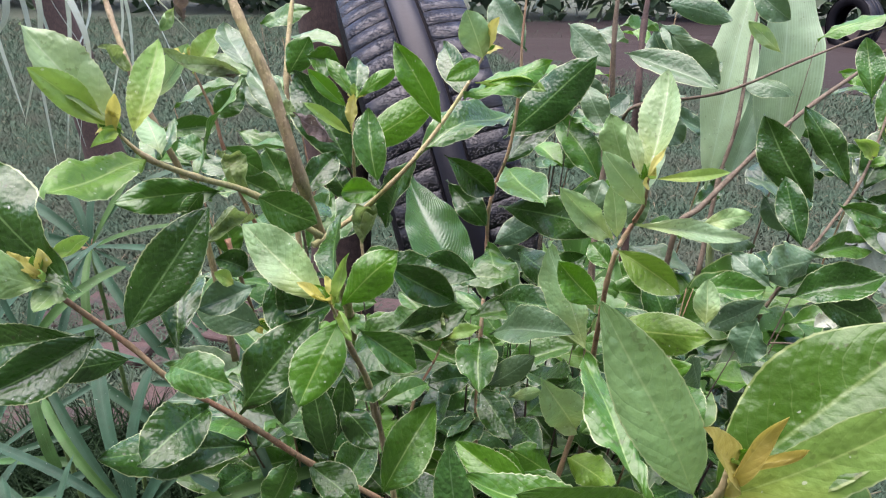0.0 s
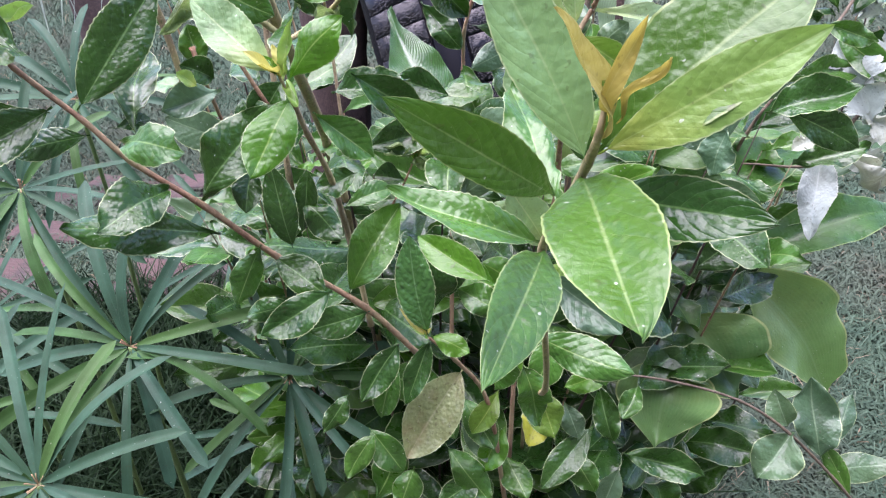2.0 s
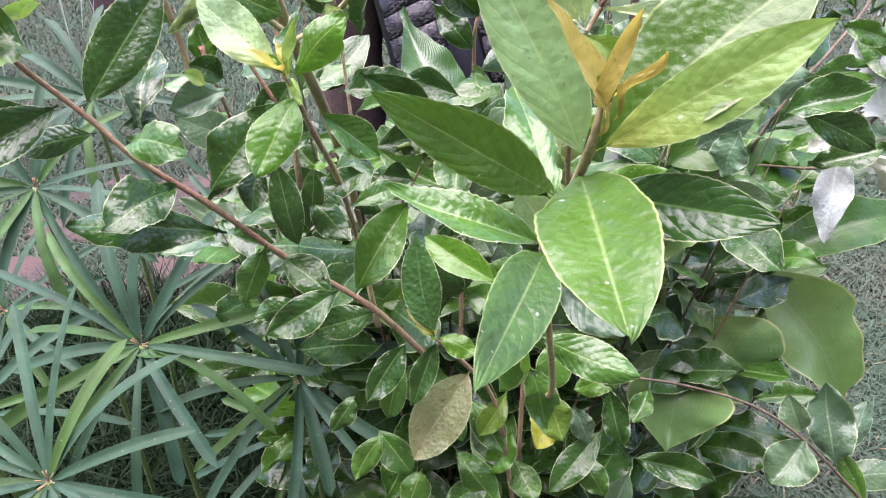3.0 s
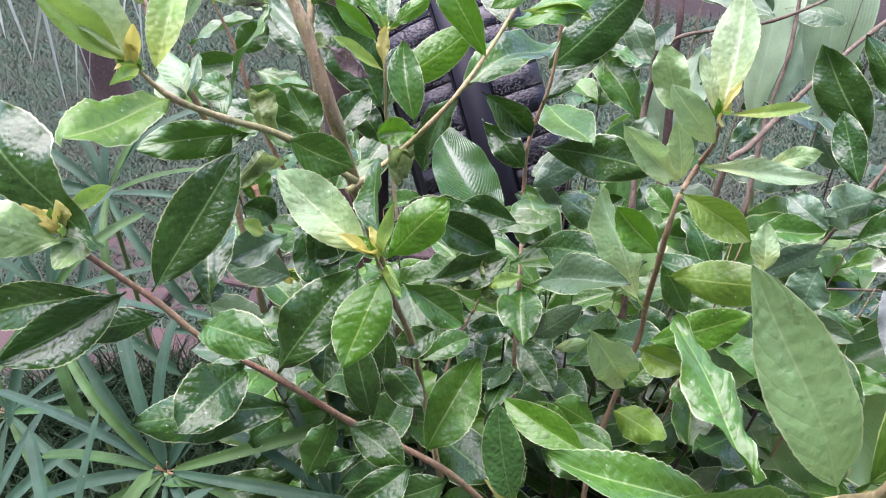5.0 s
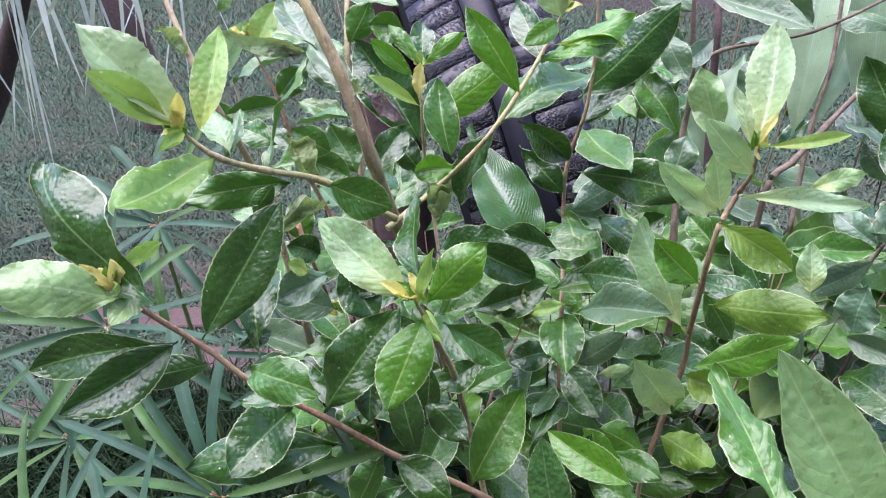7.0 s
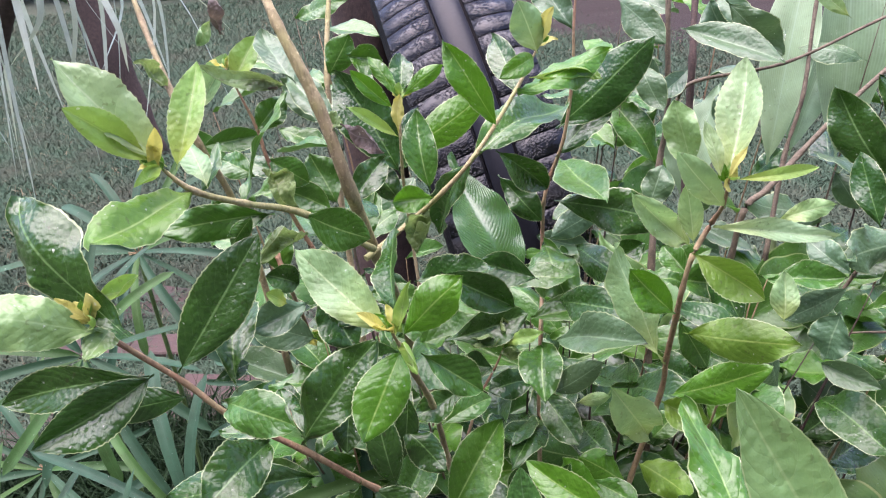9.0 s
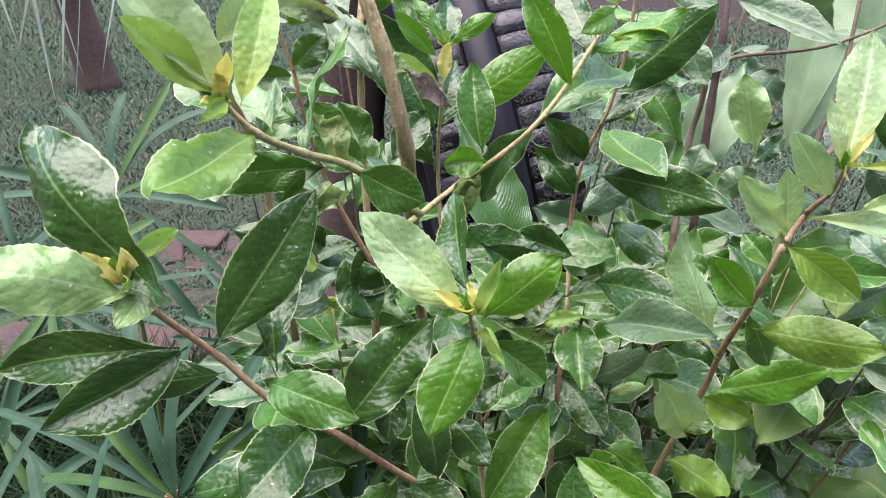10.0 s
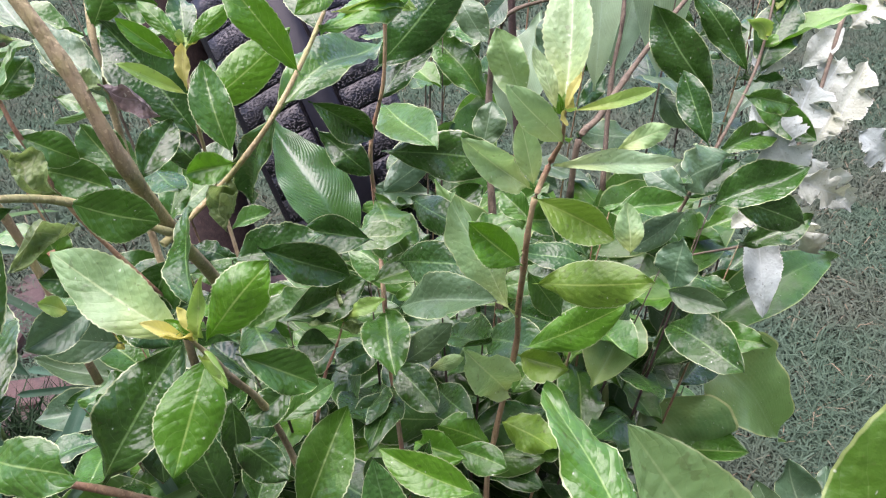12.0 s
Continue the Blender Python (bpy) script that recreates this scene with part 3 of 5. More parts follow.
branch = stem(0.0022, (0.076, 0.696, 1.288), (0.070, 0.674, 1.220), (0.070, 0.671, 1.173), (0.065, 0.676, 1.118), (0.055, 0.683, 1.081), (0.049, 0.680, 1.055), (0.049, 0.683, 1.018), (0.048, 0.667, 0.986), (0.043, 0.620, 0.959), (0.041, 0.599, 0.896), (0.042, 0.573, 0.759), material=red_twig)
leaf(branch, (0.059, 0.683, 1.124), (0.139, 0.686, 1.201), 0.046, 27, dark)
leaf(branch, (0.059, 0.678, 1.100), (0.115, 0.709, 1.155), 0.035, -8, dark)
leaf(branch, (0.064, 0.653, 1.181), (0.088, 0.632, 1.179), 0.012, 35, lime)
leaf(branch, (0.005, 0.645, 1.118), (0.052, 0.678, 1.070), 0.031, 61, dark)
leaf(branch, (0.008, 0.691, 1.080), (0.047, 0.673, 1.041), 0.030, 32, dark)
leaf(branch, (0.062, 0.682, 1.098), (0.084, 0.566, 1.102), 0.042, 17, mid)
leaf(branch, (0.057, 0.655, 1.068), (0.142, 0.586, 1.074), 0.041, 44, dark)
leaf(branch, (0.048, 0.666, 1.026), (0.062, 0.598, 0.999), 0.048, 17, mid)
leaf(branch, (0.038, 0.598, 1.021), (-0.013, 0.603, 1.035), 0.032, -34, dark)
leaf(branch, (0.054, 0.683, 1.018), (0.104, 0.698, 1.041), 0.029, 30, grey)
leaf(branch, (0.052, 0.590, 1.004), (0.102, 0.528, 1.028), 0.039, 44, dark)
leaf(branch, (0.042, 0.518, 1.011), (0.094, 0.453, 1.050), 0.033, 16, grey)
leaf(branch, (0.043, 0.524, 0.960), (0.078, 0.511, 0.997), 0.023, 27, grey)
leaf(branch, (0.038, 0.558, 0.984), (0.036, 0.504, 0.965), 0.038, 6, mid)
leaf(branch, (0.064, 0.536, 0.941), (0.088, 0.523, 0.957), 0.012, 30, light)
leaf(branch, (0.039, 0.587, 0.916), (0.068, 0.535, 0.898), 0.034, 18, dark)
leaf(branch, (0.037, 0.592, 0.925), (-0.005, 0.571, 0.928), 0.029, -25, dark)
leaf(branch, (0.041, 0.590, 0.878), (-0.000, 0.545, 0.878), 0.033, -16, dark)
leaf(branch, (0.041, 0.592, 0.883), (0.011, 0.511, 0.895), 0.030, 10, dark)
leaf(branch, (0.074, 0.575, 0.889), (0.092, 0.518, 0.901), 0.033, 28, dark)
leaf(branch, (0.046, 0.512, 0.895), (0.075, 0.476, 0.905), 0.033, 25, fresh)
leaf(branch, (0.073, 0.508, 0.886), (0.105, 0.470, 0.894), 0.026, 24, mid)
leaf(branch, (0.025, 0.456, 0.892), (0.011, 0.437, 0.961), 0.028, -28, dark, curl=0.25)
leaf(branch, (0.033, 0.463, 0.905), (0.046, 0.439, 0.964), 0.024, 25, dark)
leaf(branch, (0.079, 0.418, 0.920), (0.043, 0.426, 0.937), 0.026, -19, mid)
leaf(branch, (0.074, 0.646, 1.029), (0.105, 0.582, 1.028), 0.031, 39, dark)

branch = stem(0.0024, (0.123, 0.429, 1.170), (0.126, 0.440, 1.150), (0.125, 0.453, 1.133), (0.115, 0.449, 1.114), (0.112, 0.452, 1.090), (0.114, 0.465, 1.062), (0.119, 0.493, 1.011), (0.122, 0.509, 0.968), (0.110, 0.525, 0.874), (0.103, 0.531, 0.802), (0.104, 0.533, 0.653), material=red_twig)
leaf(branch, (0.123, 0.430, 1.167), (0.126, 0.427, 1.177), 0.0040, 58, bud, curl=0.48)
leaf(branch, (0.123, 0.430, 1.168), (0.124, 0.417, 1.173), 0.0044, -13, lime, curl=0.50)
leaf(branch, (0.123, 0.430, 1.168), (0.123, 0.431, 1.178), 0.0030, 19, lime, curl=0.21)
leaf(branch, (0.123, 0.430, 1.166), (0.118, 0.432, 1.179), 0.0051, -42, fresh, curl=0.47)
leaf(branch, (0.123, 0.430, 1.166), (0.117, 0.419, 1.169), 0.0054, -50, bud, curl=0.28)
leaf(branch, (0.122, 0.429, 1.170), (0.138, 0.468, 1.226), 0.026, -29, pale)
leaf(branch, (0.117, 0.424, 1.171), (0.108, 0.434, 1.201), 0.009, -16, pale)
leaf(branch, (0.121, 0.424, 1.171), (0.130, 0.427, 1.188), 0.005, -10, bud)
leaf(branch, (0.125, 0.428, 1.169), (0.175, 0.439, 1.171), 0.008, 21, lime)
leaf(branch, (0.127, 0.439, 1.148), (0.096, 0.436, 1.183), 0.019, -55, light)
leaf(branch, (0.109, 0.438, 1.126), (0.071, 0.424, 1.164), 0.019, -47, light)
leaf(branch, (0.114, 0.447, 1.122), (0.108, 0.454, 1.157), 0.016, -25, light)
leaf(branch, (0.126, 0.452, 1.131), (0.199, 0.450, 1.124), 0.015, 22, pale)
leaf(branch, (0.189, 0.516, 1.105), (0.230, 0.521, 1.114), 0.016, 30, light)
leaf(branch, (0.113, 0.445, 1.117), (0.151, 0.424, 1.096), 0.024, 39, olive)
leaf(branch, (0.107, 0.445, 1.076), (0.078, 0.449, 1.106), 0.024, -43, fresh)
leaf(branch, (0.120, 0.464, 1.050), (0.176, 0.421, 1.067), 0.031, 40, olive)
leaf(branch, (0.118, 0.495, 1.005), (0.081, 0.509, 1.095), 0.034, 11, light)
leaf(branch, (0.117, 0.509, 0.927), (0.080, 0.487, 0.991), 0.037, -49, light)
leaf(branch, (0.127, 0.509, 0.967), (0.191, 0.485, 1.007), 0.031, 25, fresh)
leaf(branch, (0.113, 0.515, 0.896), (0.138, 0.467, 0.908), 0.032, 30, olive)
leaf(branch, (0.125, 0.514, 0.958), (0.156, 0.492, 0.955), 0.027, 29, olive)
leaf(branch, (0.117, 0.469, 1.058), (0.140, 0.470, 1.019), 0.022, 44, mid)
leaf(branch, (0.123, 0.524, 0.913), (0.145, 0.535, 0.932), 0.023, 7, mid)
leaf(branch, (0.105, 0.522, 0.868), (0.065, 0.516, 0.903), 0.032, -27, fresh)
leaf(branch, (0.115, 0.456, 1.097), (0.103, 0.473, 1.109), 0.017, -33, mid)

branch = stem(0.0022, (0.077, 0.166, 1.176), (0.076, 0.166, 1.164), (0.076, 0.176, 1.151), (0.075, 0.193, 1.131), (0.073, 0.231, 1.088), (0.081, 0.268, 1.038), (0.100, 0.342, 0.915), (0.112, 0.500, 0.770), (0.130, 0.625, 0.573), material=green_twig)
leaf(branch, (0.077, 0.165, 1.173), (0.079, 0.158, 1.180), 0.0041, 29, bud, curl=0.41)
leaf(branch, (0.077, 0.165, 1.173), (0.074, 0.158, 1.182), 0.0041, 15, lime, curl=0.39)
leaf(branch, (0.077, 0.165, 1.175), (0.080, 0.158, 1.182), 0.0039, 55, lime, curl=0.21)
leaf(branch, (0.077, 0.165, 1.172), (0.078, 0.160, 1.184), 0.0046, 1, fresh, curl=0.29)
leaf(branch, (0.077, 0.166, 1.171), (0.083, 0.166, 1.177), 0.0028, -58, bud, curl=0.43)
leaf(branch, (0.076, 0.183, 1.143), (0.073, 0.089, 1.152), 0.028, 19, near_green, calm=True)
leaf(branch, (0.077, 0.181, 1.148), (0.041, 0.179, 1.215), 0.021, -22, soft, calm=True)
leaf(branch, (0.078, 0.173, 1.155), (0.133, 0.166, 1.195), 0.018, 34, lime, calm=True)
leaf(branch, (0.074, 0.231, 1.088), (0.045, 0.129, 1.103), 0.022, -11, near_green, calm=True)
leaf(branch, (0.073, 0.232, 1.090), (0.011, 0.229, 1.116), 0.023, 9, mid)
leaf(branch, (0.081, 0.185, 1.136), (0.126, 0.152, 1.144), 0.019, 39, dark, calm=True)
leaf(branch, (0.075, 0.214, 1.119), (0.060, 0.271, 1.143), 0.021, 19, mid)
leaf(branch, (0.078, 0.177, 1.153), (0.135, 0.185, 1.207), 0.036, 4, near_green, calm=True)
leaf(branch, (0.070, 0.193, 1.131), (0.018, 0.144, 1.182), 0.017, -60, near_green, calm=True)
leaf(branch, (0.077, 0.172, 1.158), (0.056, 0.141, 1.204), 0.009, -20, ochre, curl=0.35)
leaf(branch, (0.078, 0.168, 1.166), (0.081, 0.151, 1.201), 0.0052, 24, ochre, curl=0.6)
leaf(branch, (0.079, 0.165, 1.168), (0.089, 0.152, 1.190), 0.0045, 10, ochre, curl=0.80)
leaf(branch, (0.078, 0.251, 1.063), (0.110, 0.228, 1.048), 0.021, 26, grey)
leaf(branch, (0.074, 0.271, 1.037), (0.063, 0.293, 0.958), 0.028, 31, mid)
leaf(branch, (0.084, 0.310, 0.985), (0.137, 0.283, 0.979), 0.025, 24, mid)

branch = stem(0.0022, (0.021, 0.394, 0.918), (0.043, 0.411, 0.882), (0.072, 0.439, 0.812), (0.094, 0.452, 0.676), material=red_twig)
leaf(branch, (0.021, 0.394, 0.918), (0.018, 0.394, 0.928), 0.0038, -13, bud, curl=0.19)
leaf(branch, (0.021, 0.394, 0.918), (0.013, 0.394, 0.922), 0.0035, 34, lime, curl=0.32)
leaf(branch, (0.022, 0.395, 0.917), (0.009, 0.393, 0.927), 0.0055, 11, lime, curl=0.19)
leaf(branch, (0.021, 0.395, 0.918), (0.021, 0.386, 0.921), 0.0037, -40, fresh, curl=0.16)
leaf(branch, (0.022, 0.397, 0.915), (0.023, 0.390, 0.926), 0.0047, -50, bud, curl=0.44)
leaf(branch, (0.023, 0.394, 0.918), (0.010, 0.403, 0.994), 0.029, -5, quilted)
leaf(branch, (0.022, 0.394, 0.918), (0.003, 0.394, 0.941), 0.007, -3, bud)
leaf(branch, (0.025, 0.394, 0.918), (0.052, 0.382, 0.912), 0.018, 20, fresh)
leaf(branch, (0.003, 0.401, 0.908), (-0.025, 0.378, 0.868), 0.024, -17, dark)
leaf(branch, (0.024, 0.401, 0.910), (0.007, 0.385, 0.861), 0.020, -12, dark)
leaf(branch, (0.050, 0.439, 0.851), (0.006, 0.401, 0.788), 0.047, -11, spotted)
leaf(branch, (0.132, 0.486, 0.775), (0.110, 0.446, 0.758), 0.034, -12, yellowed)
leaf(branch, (0.108, 0.433, 0.837), (0.124, 0.412, 0.802), 0.033, 14, olive)
leaf(branch, (0.088, 0.381, 0.907), (0.105, 0.380, 0.847), 0.027, 19, mid)
leaf(branch, (0.065, 0.389, 0.967), (0.015, 0.420, 0.984), 0.024, -24, fresh)
leaf(branch, (0.037, 0.451, 0.754), (0.077, 0.425, 0.711), 0.033, 10, mid)
leaf(branch, (0.172, 0.477, 0.754), (0.122, 0.431, 0.721), 0.031, -3, dark)
leaf(branch, (0.186, 0.454, 0.754), (0.172, 0.478, 0.800), 0.026, -17, dark)
leaf(branch, (0.293, 0.682, 0.770), (0.264, 0.656, 0.692), 0.054, 4, grey)
leaf(branch, (0.048, 0.460, 0.805), (0.079, 0.435, 0.765), 0.029, 12, mid)
leaf(branch, (0.081, 0.448, 0.823), (0.058, 0.427, 0.791), 0.023, -8, olive)
leaf(branch, (-0.001, 0.425, 0.869), (-0.015, 0.417, 0.817), 0.022, -14, mid)
leaf(branch, (0.203, 0.479, 0.717), (0.281, 0.468, 0.700), 0.033, 17, dark)
leaf(branch, (0.070, 0.437, 0.728), (0.031, 0.423, 0.707), 0.030, -10, dark)
leaf(branch, (-0.035, 0.487, 0.737), (-0.002, 0.466, 0.702), 0.032, 6, mid)
leaf(branch, (-0.082, 0.471, 0.889), (-0.127, 0.465, 0.880), 0.023, -27, dark)
leaf(branch, (-0.088, 0.396, 0.989), (-0.108, 0.391, 0.943), 0.023, -34, mid)
leaf(branch, (0.049, 0.465, 0.777), (0.085, 0.443, 0.739), 0.030, 12, grey)
leaf(branch, (0.053, 0.456, 0.722), (0.077, 0.437, 0.692), 0.031, 9, mid)
leaf(branch, (0.205, 0.485, 0.692), (0.190, 0.466, 0.658), 0.027, 5, grey)
leaf(branch, (0.091, 0.462, 0.731), (0.110, 0.426, 0.712), 0.029, 10, mid)
leaf(branch, (0.141, 0.473, 0.787), (0.155, 0.456, 0.758), 0.023, 16, grey)
leaf(branch, (0.180, 0.472, 0.830), (0.135, 0.449, 0.823), 0.024, -14, fresh)
leaf(branch, (0.217, 0.510, 0.774), (0.198, 0.481, 0.758), 0.023, 3, mid)
leaf(branch, (0.116, 0.420, 0.905), (0.103, 0.401, 0.864), 0.028, -1, mid)
leaf(branch, (-0.027, 0.470, 0.747), (-0.052, 0.448, 0.712), 0.026, -14, mid)
leaf(branch, (0.008, 0.469, 0.706), (-0.006, 0.448, 0.672), 0.032, -8, mid)
leaf(branch, (-0.048, 0.458, 0.804), (-0.068, 0.440, 0.778), 0.021, -18, dark)
leaf(branch, (0.089, 0.460, 0.767), (0.069, 0.439, 0.732), 0.028, -5, fresh)
leaf(branch, (0.150, 0.480, 0.722), (0.178, 0.459, 0.686), 0.029, 16, mid)
leaf(branch, (0.030, 0.445, 0.818), (0.045, 0.424, 0.787), 0.021, 7, mid)
leaf(branch, (0.084, 0.372, 0.934), (0.071, 0.369, 0.891), 0.023, -9, fresh)
leaf(branch, (0.142, 0.450, 0.877), (0.170, 0.450, 0.824), 0.026, 27, mid)

branch = stem(0.0016, (0.120, 0.442, 0.853), (0.163, 0.445, 0.844), (0.237, 0.482, 0.803), (0.313, 0.506, 0.760), (0.368, 0.506, 0.721), (0.435, 0.501, 0.654), (0.499, 0.514, 0.574), material=grey_twig)
leaf(branch, (0.369, 0.509, 0.725), (0.354, 0.526, 0.758), 0.028, -30, grey)
leaf(branch, (0.406, 0.499, 0.690), (0.392, 0.535, 0.765), 0.048, -27, grey)
leaf(branch, (0.421, 0.510, 0.700), (0.440, 0.539, 0.740), 0.025, -7, grey)
leaf(branch, (0.374, 0.507, 0.720), (0.336, 0.477, 0.688), 0.051, -2, grey)
leaf(branch, (0.423, 0.522, 0.648), (0.502, 0.522, 0.663), 0.034, 2, grey)
leaf(branch, (0.452, 0.501, 0.633), (0.423, 0.531, 0.681), 0.023, -33, mid)

branch = stem(0.0021, (0.496, 0.823, 1.184), (0.471, 0.787, 1.126), (0.441, 0.752, 1.072), (0.395, 0.712, 1.031), (0.360, 0.685, 1.004), (0.334, 0.693, 0.931), (0.349, 0.747, 0.811), material=grey_twig)
leaf(branch, (0.494, 0.821, 1.181), (0.507, 0.828, 1.185), 0.0071, 14, bud, curl=0.17)
leaf(branch, (0.496, 0.823, 1.184), (0.508, 0.828, 1.186), 0.0046, -46, lime, curl=0.25)
leaf(branch, (0.496, 0.823, 1.183), (0.489, 0.830, 1.192), 0.0057, -57, lime, curl=0.32)
leaf(branch, (0.494, 0.821, 1.181), (0.497, 0.830, 1.183), 0.0052, 31, fresh, curl=0.25)
leaf(branch, (0.496, 0.823, 1.183), (0.496, 0.833, 1.188), 0.0064, -34, bud, curl=0.49)
leaf(branch, (0.352, 0.638, 1.031), (0.296, 0.611, 1.025), 0.044, -41, grey)
leaf(branch, (0.385, 0.684, 1.067), (0.437, 0.680, 1.051), 0.024, 53, mid)
leaf(branch, (0.329, 0.603, 1.012), (0.399, 0.591, 0.981), 0.036, 47, dark)
leaf(branch, (0.301, 0.608, 1.013), (0.274, 0.644, 1.031), 0.029, -34, grey)
leaf(branch, (0.299, 0.606, 1.003), (0.244, 0.593, 0.980), 0.029, -36, grey)
leaf(branch, (0.210, 0.533, 0.988), (0.228, 0.550, 0.944), 0.024, 41, grey)
leaf(branch, (0.218, 0.539, 1.011), (0.222, 0.560, 1.043), 0.024, -7, light)
leaf(branch, (0.257, 0.537, 1.020), (0.251, 0.533, 0.980), 0.035, 41, grey)
leaf(branch, (0.313, 0.688, 0.854), (0.386, 0.683, 0.779), 0.052, 40, grey)
leaf(branch, (0.260, 0.558, 0.962), (0.296, 0.526, 0.957), 0.022, 34, grey)
leaf(branch, (0.427, 0.744, 1.063), (0.375, 0.771, 1.142), 0.033, -35, dark)
leaf(branch, (0.385, 0.733, 1.051), (0.327, 0.754, 1.138), 0.048, -58, dark)
leaf(branch, (0.442, 0.750, 1.058), (0.492, 0.781, 1.123), 0.051, -5, dark)
leaf(branch, (0.453, 0.767, 1.082), (0.541, 0.742, 1.115), 0.034, -16, fresh)
leaf(branch, (0.364, 0.692, 1.016), (0.349, 0.728, 1.080), 0.033, -37, dark)
leaf(branch, (0.454, 0.762, 1.093), (0.426, 0.757, 1.113), 0.018, -44, lime, curl=0.56)
leaf(branch, (0.470, 0.778, 1.111), (0.490, 0.791, 1.142), 0.015, -26, lime)
leaf(branch, (0.419, 0.723, 1.046), (0.467, 0.680, 1.013), 0.033, 48, mid)
leaf(branch, (0.472, 0.772, 1.096), (0.484, 0.825, 1.162), 0.030, -19, mid)
leaf(branch, (0.367, 0.688, 1.010), (0.444, 0.708, 1.016), 0.032, 24, mid)

branch = stem(0.0024, (0.306, 0.604, 0.959), (0.389, 0.633, 0.947), (0.442, 0.688, 0.969), (0.512, 0.751, 1.012), (0.578, 0.817, 1.093), material=grey_twig)
leaf(branch, (0.409, 0.664, 0.944), (0.386, 0.602, 0.880), 0.034, 22, dry)
leaf(branch, (0.462, 0.684, 0.962), (0.427, 0.729, 1.046), 0.042, -41, dry, blunt=True)
leaf(branch, (0.510, 0.739, 0.967), (0.542, 0.701, 0.917), 0.033, 48, dry, blunt=True)
leaf(branch, (0.540, 0.756, 0.967), (0.594, 0.787, 1.046), 0.036, -11, dry, blunt=True)
leaf(branch, (0.447, 0.704, 0.948), (0.481, 0.681, 0.919), 0.031, 46, dry, blunt=True)
leaf(branch, (0.574, 0.755, 0.983), (0.616, 0.730, 0.948), 0.035, 52, dry, blunt=True)
leaf(branch, (0.450, 0.692, 0.976), (0.511, 0.678, 0.948), 0.032, 50, dry, blunt=True)
leaf(branch, (0.407, 0.646, 0.959), (0.464, 0.651, 0.908), 0.026, 26, dry, curl=0.99, blunt=True)
leaf(branch, (0.390, 0.648, 0.969), (0.364, 0.639, 0.958), 0.017, -20, dry, blunt=True)
leaf(branch, (0.472, 0.728, 0.994), (0.512, 0.759, 1.045), 0.041, -1, dry, blunt=True)
leaf(branch, (0.525, 0.800, 1.041), (0.571, 0.806, 1.079), 0.028, 11, dry)
leaf(branch, (0.553, 0.768, 1.006), (0.511, 0.743, 0.975), 0.026, 4, dry, blunt=True)
leaf(branch, (0.582, 0.809, 1.046), (0.536, 0.781, 1.009), 0.030, 4, dry, blunt=True)
leaf(branch, (0.458, 0.744, 1.001), (0.498, 0.769, 1.017), 0.023, 3, dry)
leaf(branch, (0.592, 0.822, 1.073), (0.634, 0.834, 1.103), 0.037, 9, dry, blunt=True)
leaf(branch, (0.487, 0.774, 1.052), (0.449, 0.787, 1.083), 0.029, -54, dry, blunt=True)

branch = stem(0.0034, (0.596, 0.942, 1.235), (0.494, 0.884, 1.169), (0.414, 0.832, 1.133), (0.359, 0.796, 1.102), (0.307, 0.761, 1.067), (0.269, 0.731, 1.043), (0.245, 0.717, 1.029), (0.239, 0.719, 0.971), material=grey_twig)

branch = stem(0.0028, (0.385, 0.950, 1.297), (0.354, 0.885, 1.191), (0.336, 0.839, 1.108), (0.317, 0.816, 1.046), (0.292, 0.764, 0.949), material=grey_twig)
leaf(branch, (0.236, 0.815, 1.209), (0.297, 0.810, 1.155), 0.045, 54, grey)
leaf(branch, (0.270, 0.858, 1.151), (0.241, 0.886, 1.198), 0.048, -43, grey)

branch = stem(0.0022, (0.532, 0.911, 1.214), (0.414, 0.876, 1.173), (0.317, 0.852, 1.138), (0.224, 0.846, 1.123), (0.207, 0.854, 1.099), material=grey_twig)
leaf(branch, (0.352, 0.724, 1.052), (0.336, 0.791, 1.059), 0.038, 15, grey)
leaf(branch, (0.351, 0.773, 1.045), (0.373, 0.754, 1.010), 0.029, 45, grey)

branch = stem(0.004, (0.193, 0.862, 1.304), (0.184, 0.830, 1.209), (0.188, 0.810, 1.099), (0.184, 0.809, 1.043), (0.173, 0.762, 0.950), (0.173, 0.703, 0.710), material=grey_twig)
leaf(branch, (0.155, 0.597, 1.114), (0.138, 0.607, 1.167), 0.031, -36, soft)
leaf(branch, (0.148, 0.696, 1.035), (0.164, 0.717, 1.076), 0.032, -0, grey)
leaf(branch, (0.174, 0.696, 1.034), (0.204, 0.691, 1.064), 0.029, 30, grey)
leaf(branch, (0.183, 0.821, 1.120), (0.144, 0.816, 1.159), 0.035, -54, grey)
leaf(branch, (0.245, 0.829, 1.076), (0.271, 0.841, 1.114), 0.042, 12, grey)
leaf(branch, (0.135, 0.832, 1.211), (0.173, 0.782, 1.175), 0.037, 44, grey)
leaf(branch, (0.186, 0.784, 1.189), (0.267, 0.729, 1.165), 0.039, 10, grey)
leaf(branch, (0.245, 0.881, 1.208), (0.279, 0.829, 1.172), 0.029, 46, grey)
leaf(branch, (0.257, 0.908, 1.229), (0.325, 0.874, 1.214), 0.031, 57, grey)
leaf(branch, (0.097, 0.871, 1.176), (0.060, 0.910, 1.233), 0.041, -32, grey)
leaf(branch, (0.346, 0.893, 1.250), (0.389, 0.875, 1.216), 0.035, 60, grey)
leaf(branch, (0.375, 0.847, 1.183), (0.334, 0.854, 1.216), 0.019, -56, light)
leaf(branch, (0.461, 0.803, 1.140), (0.453, 0.830, 1.205), 0.031, -35, mid)
